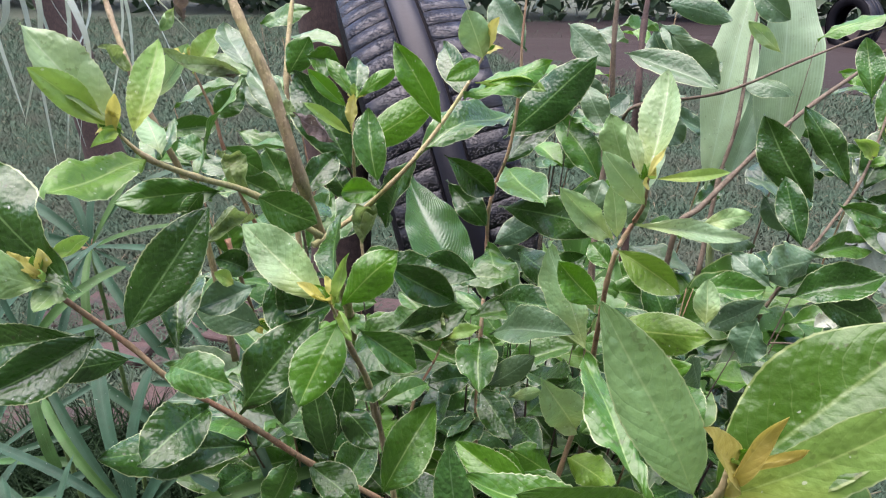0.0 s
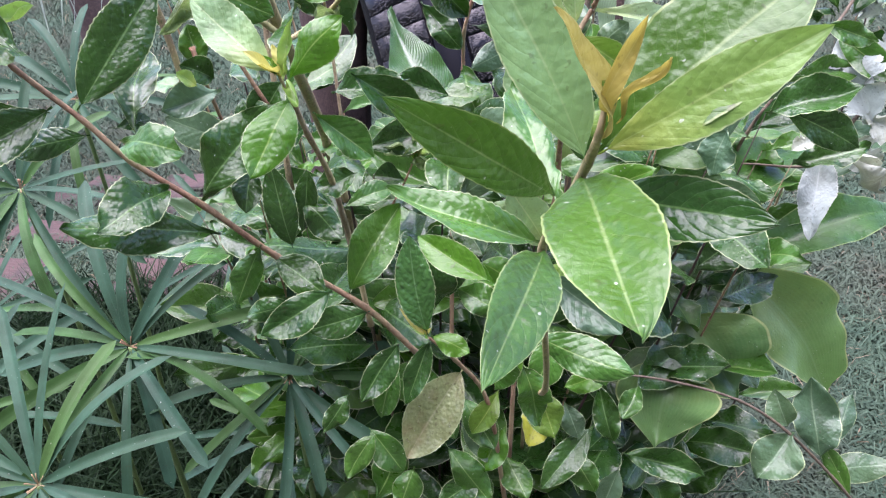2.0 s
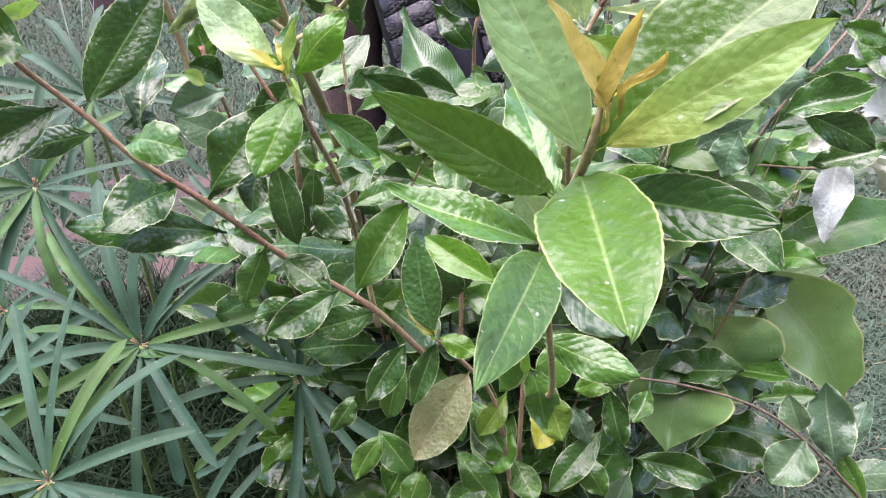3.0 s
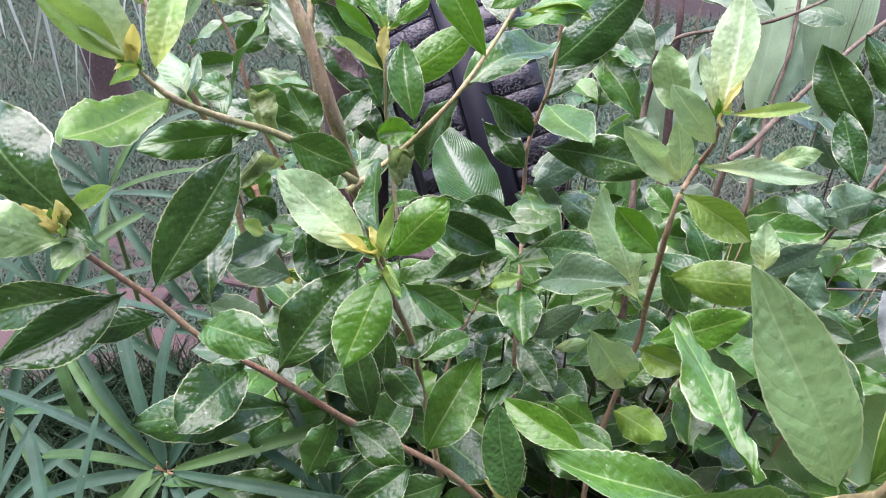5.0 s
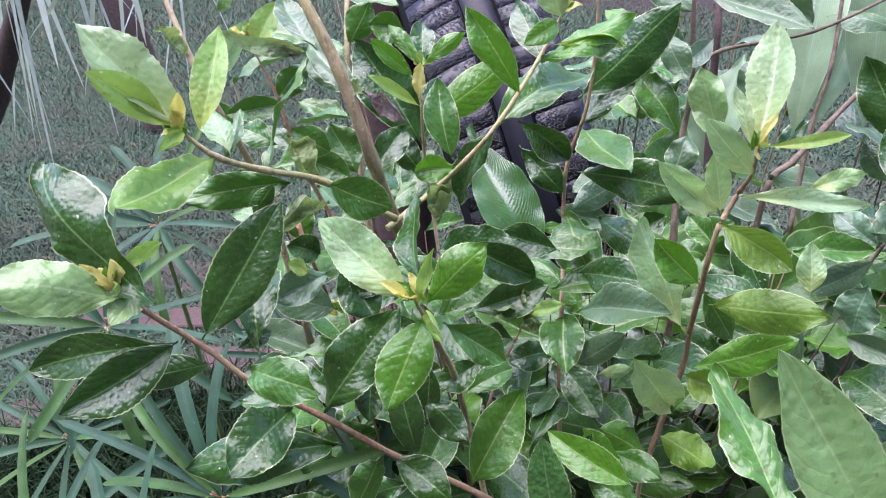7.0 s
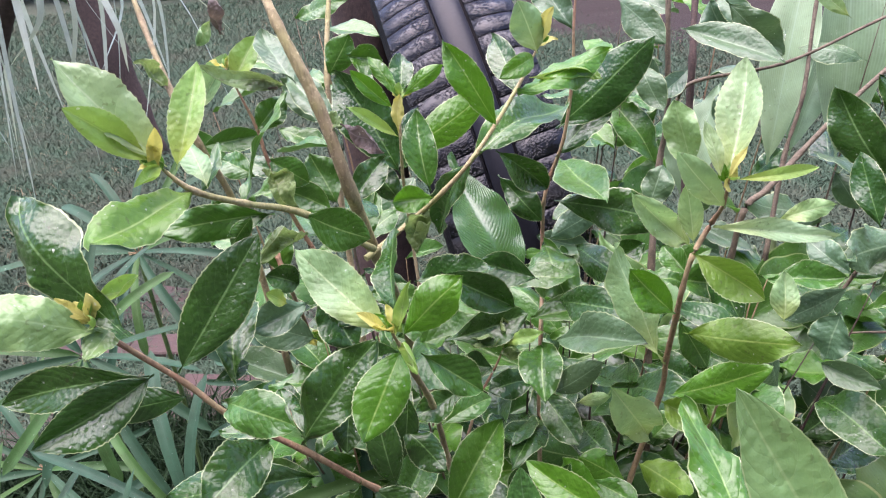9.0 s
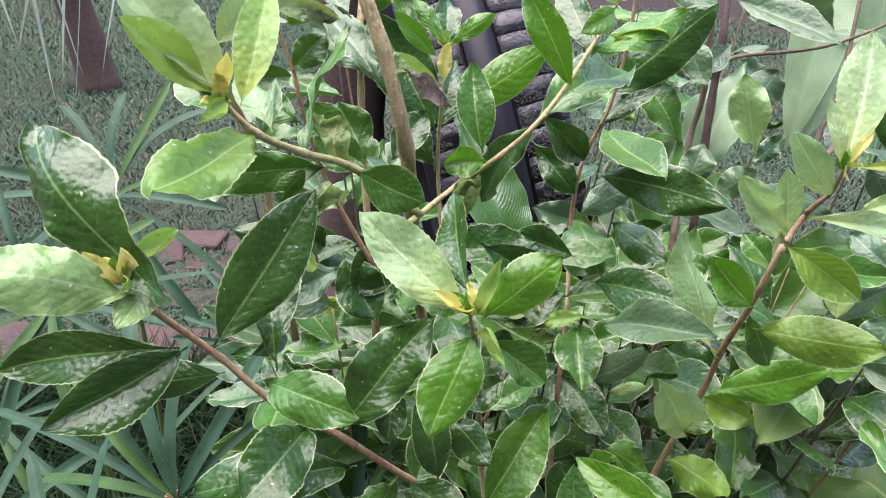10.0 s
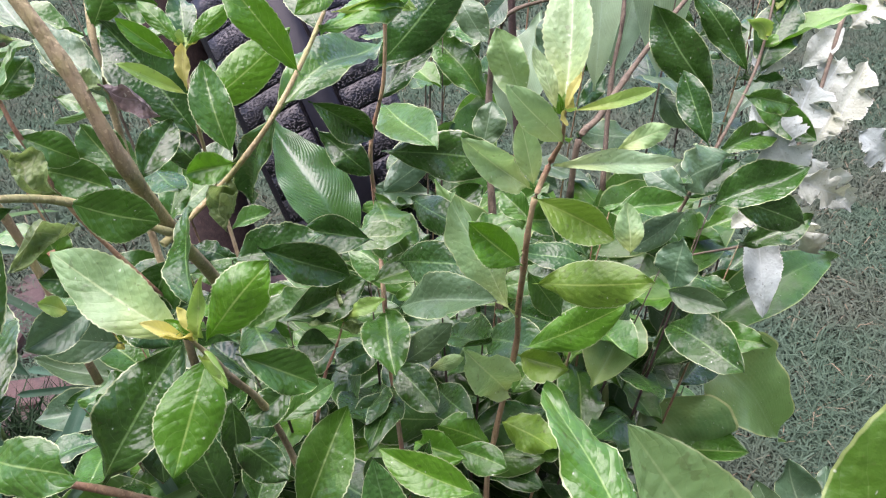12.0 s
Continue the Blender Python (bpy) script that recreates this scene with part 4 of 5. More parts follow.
leaf(branch, (0.289, 0.833, 1.153), (0.308, 0.841, 1.174), 0.016, 19, grey)
leaf(branch, (0.151, 0.794, 1.156), (0.170, 0.757, 1.117), 0.030, 28, grey)
leaf(branch, (0.204, 0.809, 1.143), (0.165, 0.781, 1.121), 0.024, -29, grey)

branch = stem(0.0055, (0.281, 1.064, 1.304), (0.260, 1.003, 1.190), (0.250, 0.954, 1.121), (0.250, 0.944, 1.043), (0.245, 0.894, 0.885), material=old_bark)

branch = stem(0.0030, (-0.281, 0.637, 1.310), (-0.249, 0.592, 1.239), (-0.225, 0.562, 1.193), (-0.209, 0.553, 1.159), (-0.193, 0.574, 1.086), (-0.179, 0.589, 0.939))
leaf(branch, (-0.228, 0.565, 1.199), (-0.243, 0.554, 1.219), 0.012, -31, crinkled, curl=0.69)
leaf(branch, (-0.216, 0.563, 1.177), (-0.182, 0.559, 1.221), 0.021, 33, light)
leaf(branch, (-0.177, 0.547, 1.202), (-0.160, 0.565, 1.231), 0.020, 23, lime)
leaf(branch, (-0.209, 0.553, 1.157), (-0.171, 0.576, 1.158), 0.020, 49, mid)
leaf(branch, (-0.195, 0.574, 1.086), (-0.211, 0.565, 1.111), 0.026, -32, mid)

branch = stem(0.0018, (-0.181, 0.552, 1.212), (-0.166, 0.552, 1.171), (-0.161, 0.551, 1.147), (-0.147, 0.558, 1.092), (-0.112, 0.566, 1.017), material=red_twig)
leaf(branch, (-0.181, 0.552, 1.212), (-0.192, 0.553, 1.217), 0.0047, 21, bud, curl=0.37)
leaf(branch, (-0.181, 0.552, 1.212), (-0.180, 0.557, 1.220), 0.0043, -51, lime, curl=0.43)
leaf(branch, (-0.180, 0.552, 1.209), (-0.179, 0.555, 1.217), 0.0029, -38, lime, curl=0.24)
leaf(branch, (-0.180, 0.552, 1.210), (-0.182, 0.559, 1.221), 0.0040, 29, fresh, curl=0.16)
leaf(branch, (-0.181, 0.552, 1.211), (-0.179, 0.558, 1.219), 0.0046, 35, bud, curl=0.46)
leaf(branch, (-0.166, 0.551, 1.169), (-0.146, 0.562, 1.189), 0.023, 44, mid)
leaf(branch, (-0.163, 0.552, 1.148), (-0.134, 0.555, 1.127), 0.024, 34, mid)
leaf(branch, (-0.160, 0.561, 1.122), (-0.121, 0.557, 1.105), 0.029, 33, mid)
leaf(branch, (-0.145, 0.531, 1.056), (-0.165, 0.516, 1.072), 0.024, -43, dark)
leaf(branch, (-0.132, 0.501, 1.058), (-0.168, 0.474, 1.052), 0.027, -34, grey)
leaf(branch, (-0.143, 0.483, 1.067), (-0.154, 0.477, 1.079), 0.013, -16, lime)

branch = stem(0.0022, (-0.152, 0.572, 0.988), (-0.153, 0.531, 1.056), (-0.159, 0.532, 1.081), material=red_twig)
leaf(branch, (-0.152, 0.570, 0.992), (-0.148, 0.571, 0.977), 0.0056, 39, bud, curl=0.41)
leaf(branch, (-0.152, 0.570, 0.992), (-0.154, 0.569, 0.980), 0.0047, 26, lime, curl=0.39)
leaf(branch, (-0.152, 0.572, 0.989), (-0.143, 0.573, 0.978), 0.0045, -9, lime, curl=0.38)
leaf(branch, (-0.152, 0.571, 0.990), (-0.144, 0.576, 0.979), 0.0047, -10, fresh, curl=0.42)
leaf(branch, (-0.152, 0.571, 0.990), (-0.143, 0.578, 0.986), 0.0042, 2, bud, curl=0.50)
leaf(branch, (-0.143, 0.554, 0.994), (-0.194, 0.543, 1.020), 0.035, -28, grey)
leaf(branch, (-0.138, 0.571, 1.029), (-0.112, 0.551, 0.986), 0.041, 8, dark)
leaf(branch, (-0.153, 0.533, 1.063), (-0.162, 0.538, 1.096), 0.025, -1, mid)
leaf(branch, (-0.103, 0.579, 1.041), (-0.129, 0.558, 1.002), 0.036, -26, dark)

branch = stem(0.0032, (-0.128, 0.746, 1.301), (-0.134, 0.699, 1.226), (-0.134, 0.665, 1.179), (-0.133, 0.658, 1.126), (-0.129, 0.649, 1.055), (-0.116, 0.623, 0.916))
leaf(branch, (-0.115, 0.655, 1.199), (-0.085, 0.654, 1.194), 0.027, 49, mid)
leaf(branch, (-0.134, 0.665, 1.179), (-0.113, 0.668, 1.213), 0.028, 51, mid)
leaf(branch, (-0.130, 0.646, 1.143), (-0.173, 0.664, 1.179), 0.033, -28, grey)
leaf(branch, (-0.123, 0.601, 1.089), (-0.146, 0.617, 1.129), 0.032, -12, mid)
leaf(branch, (-0.166, 0.492, 1.253), (-0.174, 0.485, 1.239), 0.012, -43, light, curl=0.88)
leaf(branch, (-0.164, 0.499, 1.243), (-0.166, 0.501, 1.266), 0.009, 27, withered, curl=0.65)

plant = grow("broadleaf_plant", "broad smooth yellow-green leaves arching over the lawn", "plant")

branch = stem(0.006, (0.254, 0.644, 0.822), (0.276, 0.679, 0.691), (0.314, 0.736, 0.467), (0.349, 0.760, 0.204), material=broad)
leaf(branch, (0.288, 0.624, 0.716), (0.263, 0.557, 0.643), 0.108, 4, broad)
leaf(branch, (0.302, 0.656, 0.753), (0.362, 0.607, 0.672), 0.111, 22, broad)
leaf(branch, (0.394, 0.759, 0.752), (0.555, 0.732, 0.559), 0.114, 14, broad)
leaf(branch, (0.350, 0.663, 0.813), (0.565, 0.730, 0.841), 0.058, 4, broad_dark)
leaf(branch, (0.251, 0.700, 0.914), (0.361, 0.736, 0.969), 0.069, 6, broad_dark)
leaf(branch, (0.277, 0.652, 0.873), (0.448, 0.767, 0.923), 0.058, -0, broad_dark)
leaf(branch, (0.203, 0.561, 0.873), (0.265, 0.624, 0.900), 0.051, -7, broad)
leaf(branch, (0.154, 0.723, 0.877), (0.119, 0.776, 0.982), 0.057, -4, broad)
leaf(branch, (0.185, 0.765, 0.851), (0.216, 0.818, 0.950), 0.060, -22, broad)
leaf(branch, (0.311, 0.767, 0.849), (0.457, 0.775, 0.859), 0.054, 8, broad_dark)
leaf(branch, (0.262, 0.747, 0.918), (0.394, 0.815, 0.937), 0.046, 3, broad_dark)

plant = grow("tall_blade_plant", "tall plant with wide pale upright leaf blades", "plant")

branch = stem(0.008, (0.382, 0.983, 0.940), (0.378, 0.941, 0.861), (0.390, 0.920, 0.715), (0.440, 0.922, 0.395), material=broad)
leaf(branch, (0.353, 0.946, 0.992), (0.423, 1.075, 1.280), 0.062, -27, blade_pale)
leaf(branch, (0.445, 0.966, 0.988), (0.456, 1.109, 1.309), 0.079, -6, blade_pale)
leaf(branch, (0.405, 1.006, 0.982), (0.480, 1.089, 1.179), 0.050, -21, blade_pale)
leaf(branch, (0.202, 0.883, 1.014), (0.142, 0.920, 1.099), 0.046, -18, mid)
leaf(branch, (0.246, 0.934, 0.959), (0.300, 0.993, 1.085), 0.068, -17, blade_pale)
leaf(branch, (0.177, 0.849, 0.907), (0.211, 0.917, 1.037), 0.057, -22, broad_dark)

plant = grow("ribbed_leaf_plant", "low plant with a long dark glossy ribbed leaf", "plant")

branch = stem(0.006, (0.039, 0.892, 0.851), (0.036, 0.873, 0.748), (0.035, 0.860, 0.345), material=broad)
leaf(branch, (0.039, 0.890, 0.847), (-0.044, 0.990, 1.004), 0.076, 1, ribbed)

# ---- the inner shoots of the shrub ----
plant = grow("shrub", "inner shoots of a dense shrub, glossy leaves mostly coloured dark for the shade within", "shrub", (0.1, 0.85, 0))
rng = random.Random(21)


def shoot(foot, top, count, kinds, spread=0.6):
    """An upright shoot whose leaves stand alternately round its upper part."""
    foot, top = Vector(foot), Vector(top)
    bow = Vector((rng.uniform(-0.03, 0.03), rng.uniform(-0.03, 0.03), 0))
    line = smooth_line([top, top.lerp(foot, 0.35) + bow, top.lerp(foot, 0.7) + bow, foot])
    bm = bmesh.new()
    tube(bm, line, lambda s: 0.0003 + 0.0008 * min(1, 8 * s) + 0.0011 * s)
    branch = own(part("branch", bm, rng.choice((red_twig, grey_twig, old_bark)), plant), plant)
    for i in range(count):
        s = 0.01 + spread * i / count
        at = line[min(len(line) - 1, int(s * (len(line) - 1)))]
        a = i * 2.4 + rng.uniform(-0.5, 0.5)
        size = rng.uniform(0.09, 0.125) * (0.65 + 0.4 * min(1, 3 * s))
        way = Vector((math.cos(a), math.sin(a) * 0.9 - 0.25, rng.uniform(-0.25, 0.65))).normalized()
        leaf(branch, at, at + way * size, size * rng.uniform(0.42, 0.52), rng.uniform(-30, 30), rng.choice(kinds))


# mostly the dark leaf colour, so that it deepens the shade inside the shrub
for i in range(48):
    x = -0.22 + 0.60 * (i % 12 + rng.random()) / 12
    y = 0.58 + 0.07 * (i // 12) + rng.uniform(0, 0.06)
    top = 1.33 - 0.5 * y - rng.uniform(0.0, 0.13) - 0.3 * max(0, -x - 0.08)
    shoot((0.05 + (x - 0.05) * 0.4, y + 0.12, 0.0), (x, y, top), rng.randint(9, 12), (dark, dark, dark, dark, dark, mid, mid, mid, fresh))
for i in range(14):
    x, y = -0.12 + 0.46 * (i + rng.random()) / 14, rng.uniform(0.84, 0.98)
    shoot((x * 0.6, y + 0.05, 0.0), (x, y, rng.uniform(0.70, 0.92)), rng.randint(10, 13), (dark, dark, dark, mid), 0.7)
for i in range(24):
    x, y = -0.2 + 0.64 * (i + rng.random()) / 24, rng.uniform(0.68, 0.9)
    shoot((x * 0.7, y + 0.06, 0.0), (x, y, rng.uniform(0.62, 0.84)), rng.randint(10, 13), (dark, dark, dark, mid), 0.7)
for i in range(11):
    x, y = rng.uniform(0.14, 0.62), rng.uniform(0.9, 1.2)
    shoot((x - 0.05, y + 0.05, 0.0), (x, y, rng.uniform(1.02, 1.22)), rng.randint(11, 14), (grey, grey, mid, dark, fresh), 0.8)
for i in range(6):
    x, y = rng.uniform(-0.34, -0.12), rng.uniform(0.78, 0.95)
    shoot((x + 0.1, y + 0.05, 0.0), (x, y, rng.uniform(0.98, 1.2)), rng.randint(9, 12), (grey, mid, mid, dark), 0.8)

# ---- umbrella sedges ----
def sedge(place, foot, reach, count, tilt, seed):
    """A stalk with narrow bracts spread round its top like the ribs of an umbrella."""
    rng = random.Random(seed)
    top = Vector(place)
    ob = grow("umbrella_sedge", "umbrella sedge with narrow grey-green bracts spread round its stalk", "sedge", group="umbrella sedges")
    bm = bmesh.new()
    tube(bm, smooth_line([top, top.lerp(Vector(foot), 0.4) + Vector((0.01, 0.0, 0)), foot]), lambda s: 0.003 + 0.002 * s, knots=False)
    own(part("stalk", bm, sedge_stalk, ob), ob)
    facing = Matrix.Rotation(radians(tilt), 3, "X")
    for i in range(count):
        a = 2 * math.pi * (i + rng.uniform(-0.25, 0.25)) / count
        size = reach * rng.uniform(0.72, 1.12)
        way = facing @ Vector((math.cos(a), math.sin(a), rng.uniform(-0.1, 0.35)))
        tip = top + way.normalized() * size
        tip.z -= 0.12 * size
        bm = bmesh.new()
        blade(bm, top + way.normalized() * 0.004, tip, rng.uniform(0.0100, 0.0150), rng.uniform(-25, 25), bend=rng.uniform(0.02, 0.15), fold=0.2, teeth=0.0,
              long=14, across=4, peak=0.72, wave=0.0, stalk=0.0, fall=0.12, screw=rng.uniform(-40, 40), bow=rng.uniform(-0.03, 0.03))
        own(part("bract", bm, rng.choice((sedge_leaf, sedge_leaf, sedge_leaf, sedge_leaf, sedge_fresh)), ob), ob)
    bm = bmesh.new()
    for i in range(7):
        a = rng.uniform(0, 6.28)
        way = facing @ Vector((math.cos(a), math.sin(a), 0.8))
        tube(bm, [top, top + way * 0.008, top + way * 0.010], lambda s: 0.0006, 5, False)
    own(part("flower_spike", bm, red_twig, ob, "small dry brown flower spikes"), ob)
    return ob


sedge_stalk = bark_material("sedge_stalk", (0.16, 0.24, 0.08), (0.1, 0.17, 0.06), 0.5)
for place, foot, reach, count, tilt, seed in (
    ((-0.303, 0.607, 0.733), (-0.34, 0.75, 0), 0.20, 17, 42, 1),
    ((-0.135, 0.605, 0.696), (-0.16, 0.72, 0), 0.17, 15, 38, 2),
    ((-0.356, 0.472, 0.670), (-0.36, 0.56, 0), 0.20, 16, 35, 3),
    ((-0.480, 0.781, 0.833), (-0.5, 0.9, 0), 0.19, 15, 45, 4),
    ((-0.548, 0.621, 0.601), (-0.55, 0.7, 0), 0.2, 14, 35, 6),
    ((-0.479, 0.966, 0.880), (-0.52, 1.1, 0), 0.2, 15, 40, 7),
    ((-0.199, 0.801, 0.419), (-0.2, 0.84, 0), 0.19, 14, 25, 8),
    ((-0.634, 0.863, 0.587), (-0.7, 1.0, 0), 0.2, 14, 30, 11),
    ((-0.313, 1.039, 0.600), (-0.34, 1.16, 0), 0.2, 14, 35, 12),
):
    sedge(place, foot, reach, count, tilt, seed)


# ---- tyres ----
def tyre(place, radius, width, turn, lean, label):
    """A worn tyre that stands on its tread: carcass with round shoulders, rows of tread blocks, and a smooth rib between them."""
    ob = thing("tyre", label, "tyre", place)
    ob.rotation_euler = (0, radians(lean), radians(turn))
    profile = [(-0.36, 0.60), (-0.46, 0.64), (-0.52, 0.74), (-0.525, 0.83), (-0.50, 0.90), (-0.45, 0.945), (-0.38, 0.968), (-0.2, 0.985), (0.0, 0.988), (0.2, 0.985), (0.38, 0.968), (0.45, 0.945), (0.50, 0.90), (0.525, 0.83), (0.52, 0.74), (0.46, 0.64), (0.36, 0.60), (0.33, 0.64), (0.4, 0.8), (0.36, 0.92), (-0.36, 0.92), (-0.4, 0.8), (-0.33, 0.64)]
    bm = bmesh.new()
    rings = [[bm.verts.new((p * width, q * radius * math.sin(a), q * radius * math.cos(a))) for p, q in profile] for a in [2 * math.pi * i / 120 for i in range(120)]]
    for i in range(120):
        r0, r1 = rings[i], rings[(i + 1) % 120]
        for k in range(len(profile)):
            n = (k + 1) % len(profile)
            bm.faces.new((r0[k], r1[k], r1[n], r0[n])).smooth = True
    part("carcass", bm, rubber, ob)

    def crown(x):
        return 1.0 - 0.19 * max(0.0, abs(x) - 0.16) ** 1.6

    count = 98
    for x0, x1 in ((-0.485, -0.13), (0.13, 0.485)):
        bm = bmesh.new()
        shift = random.uniform(0, 1)
        for i in range(count):
            gap = random.uniform(0.984, 0.992)
            a0, a1 = 2 * math.pi * (i + shift) / count, 2 * math.pi * (i + shift + gap) / count
            skew = 0.012 * (1 if x0 > 0 else -1)
            columns = []
            for k in range(6):
                x = x0 + (x1 - x0) * k / 5
                bend = skew * (abs(x) - 0.13) / 0.35
                columns.append([bm.verts.new((x * width, h * radius * math.sin(a + bend), h * radius * math.cos(a + bend))) for a, h in ((a0, crown(x) - 0.0035), (a0 + 0.002, crown(x)), (a1 - 0.002, crown(x)), (a1, crown(x) - 0.0035))])
            for c0, c1 in zip(columns, columns[1:]):
                for k in range(3):
                    bm.faces.new((c0[k], c1[k], c1[k + 1], c0[k + 1])).smooth = k == 1
            bm.faces.new(columns[0][::-1])
            bm.faces.new(columns[-1])
        bmesh.ops.recalc_face_normals(bm, faces=bm.faces)
        part("tread_half", bm, wet_rubber, ob, "wet black tread cut into blocks and beaded with drops")
    bm = bmesh.new()
    rings = [[bm.verts.new((p * width, q * radius * math.sin(a), q * radius * math.cos(a))) for p, q in ((-0.115, 0.98), (-0.105, 1.001), (0.0, 1.003), (0.105, 1.001), (0.115, 0.98))] for a in [2 * math.pi * i / 120 for i in range(120)]]
    for r0, r1 in zip(rings, rings[1:] + rings[:1]):
        for k in range(4):
            bm.faces.new((r0[k], r1[k], r1[k + 1], r0[k + 1])).smooth = 0 < k < 3
    part("centre_rib", bm, worn_rubber, ob, "smooth worn rib along the middle of the tread")
    return ob


def rubber_material(name, wet):
    g = Graph(name)
    n = g.noise(45.0, 4.0)
    g.link(g.mix(n, (0.004, 0.004, 0.005), (0.009, 0.0085, 0.011)), g.bsdf.inputs["Base Color"])
    g.link(g.calc("MULTIPLY_ADD", g.ramp(g.noise(8.0, 3.0), 0.4, 0.65), 0.12, 0.16 if wet else 0.5), g.bsdf.inputs["Roughness"])
    g.bsdf.inputs["Specular IOR Level"].default_value = 0.34 if wet else 0.1
    drops = g.put("ShaderNodeTexVoronoi")
    drops.inputs["Scale"].default_value = 300.0
    g.link(g.place(), drops.inputs["Vector"])
    g.bump(g.calc("ADD", g.calc("MULTIPLY", g.ramp(drops.outputs[0], 0.55, 0.15), g.ramp(g.noise(25.0, 2.0), 0.35, 0.55)), n), 1.0 if wet else 0.3, 0.003)
    return g.mat


rubber = rubber_material("rubber", False)
wet_rubber = rubber_material("wet_rubber", True)
worn = Graph("worn_rubber")
worn.link(worn.mix(worn.noise(30.0, 4.0), (0.004, 0.004, 0.006), (0.010, 0.010, 0.014)), worn.bsdf.inputs["Base Color"])
worn.bsdf.inputs["Roughness"].default_value = 0.42
worn.bsdf.inputs["Specular IOR Level"].default_value = 0.22
worn.bump(worn.noise(160.0, 3.0), 0.25, 0.001)
worn_rubber = worn.mat
tyre((0.02, 1.74, 0.625), 0.62, 0.235, 9, -14, "wet black worn tyre leaning on the ground behind the shrub")
tyre((5.0, 9.4, 0.34), 0.34, 0.22, 20, 0, "black worn tyre standing on bare earth beyond the lawn")


# ---- ground, grass, bricks ----
def soil_material():
    g = Graph("lawn_soil")
    n = g.noise(5.0, 6.0)
    base = g.mix(g.ramp(n, 0.4, 0.6), (0.034, 0.050, 0.028), (0.055, 0.056, 0.036))
    base = g.mix(g.ramp(g.noise(60.0, 4.0), 0.4, 0.7), base, (0.026, 0.044, 0.020))
    g.link(base, g.bsdf.inputs["Base Color"])
    g.bsdf.inputs["Roughness"].default_value = 0.95
    g.bump(g.noise(80.0, 5.0), 0.8, 0.01)
    return g.mat


def grass_material():
    g = Graph("grass")
    island = g.put("ShaderNodeNewGeometry").outputs["Random Per Island"]
    base = g.mix(island, (0.034, 0.062, 0.040), (0.064, 0.10, 0.066))
    base = g.mix(g.ramp(island, 0.95, 0.97), base, (0.16, 0.13, 0.085))
    base = g.mix(g.calc("MULTIPLY", g.ramp(g.noise(2.5, 4.0), 0.45, 0.65), 0.6), base, (0.07, 0.072, 0.054))
    g.link(base, g.bsdf.inputs["Base Color"])
    g.bsdf.inputs["Roughness"].default_value = 0.95
    g.bsdf.inputs["Specular IOR Level"].default_value = 0.08
    return g.mat


bm = bmesh.new()
size, cells = 60.0, 80
grid = [[bm.verts.new(((i / cells - 0.5) * size, (j / cells - 0.5) * size + 10, 0.0)) for i in range(cells + 1)] for j in range(cells + 1)]
for j in range(cells):
    for i in range(cells):
        bm.faces.new((grid[j][i], grid[j][i + 1], grid[j + 1][i + 1], grid[j + 1][i]))
ground = tagged(finish("ground", bm, soil_material()), "damp soil under a short lawn", "ground", kind="structure")

# soil bed round the shrub; its near-black colour carries the shade under the plants
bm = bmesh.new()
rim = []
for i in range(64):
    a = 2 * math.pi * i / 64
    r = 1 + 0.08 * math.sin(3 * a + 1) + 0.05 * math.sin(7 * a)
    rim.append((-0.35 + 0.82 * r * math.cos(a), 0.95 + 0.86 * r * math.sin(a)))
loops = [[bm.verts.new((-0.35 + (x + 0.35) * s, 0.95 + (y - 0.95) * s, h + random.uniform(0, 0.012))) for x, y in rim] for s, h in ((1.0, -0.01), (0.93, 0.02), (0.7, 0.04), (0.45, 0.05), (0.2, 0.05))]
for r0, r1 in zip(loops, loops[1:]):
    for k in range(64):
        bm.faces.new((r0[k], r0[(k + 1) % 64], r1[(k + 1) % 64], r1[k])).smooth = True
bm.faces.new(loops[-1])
tagged(finish("planting_bed", bm, bark_material("shade_dark_bed_soil", (0.020, 0.018, 0.012), (0.008, 0.008, 0.006), 0.95)), "damp bare soil round the shrub, coloured near black for the shade there", "soil", kind="structure")


EARTH = (4.5, 9.5, 4.5, 3.0)  # middle and reach of the bare earth


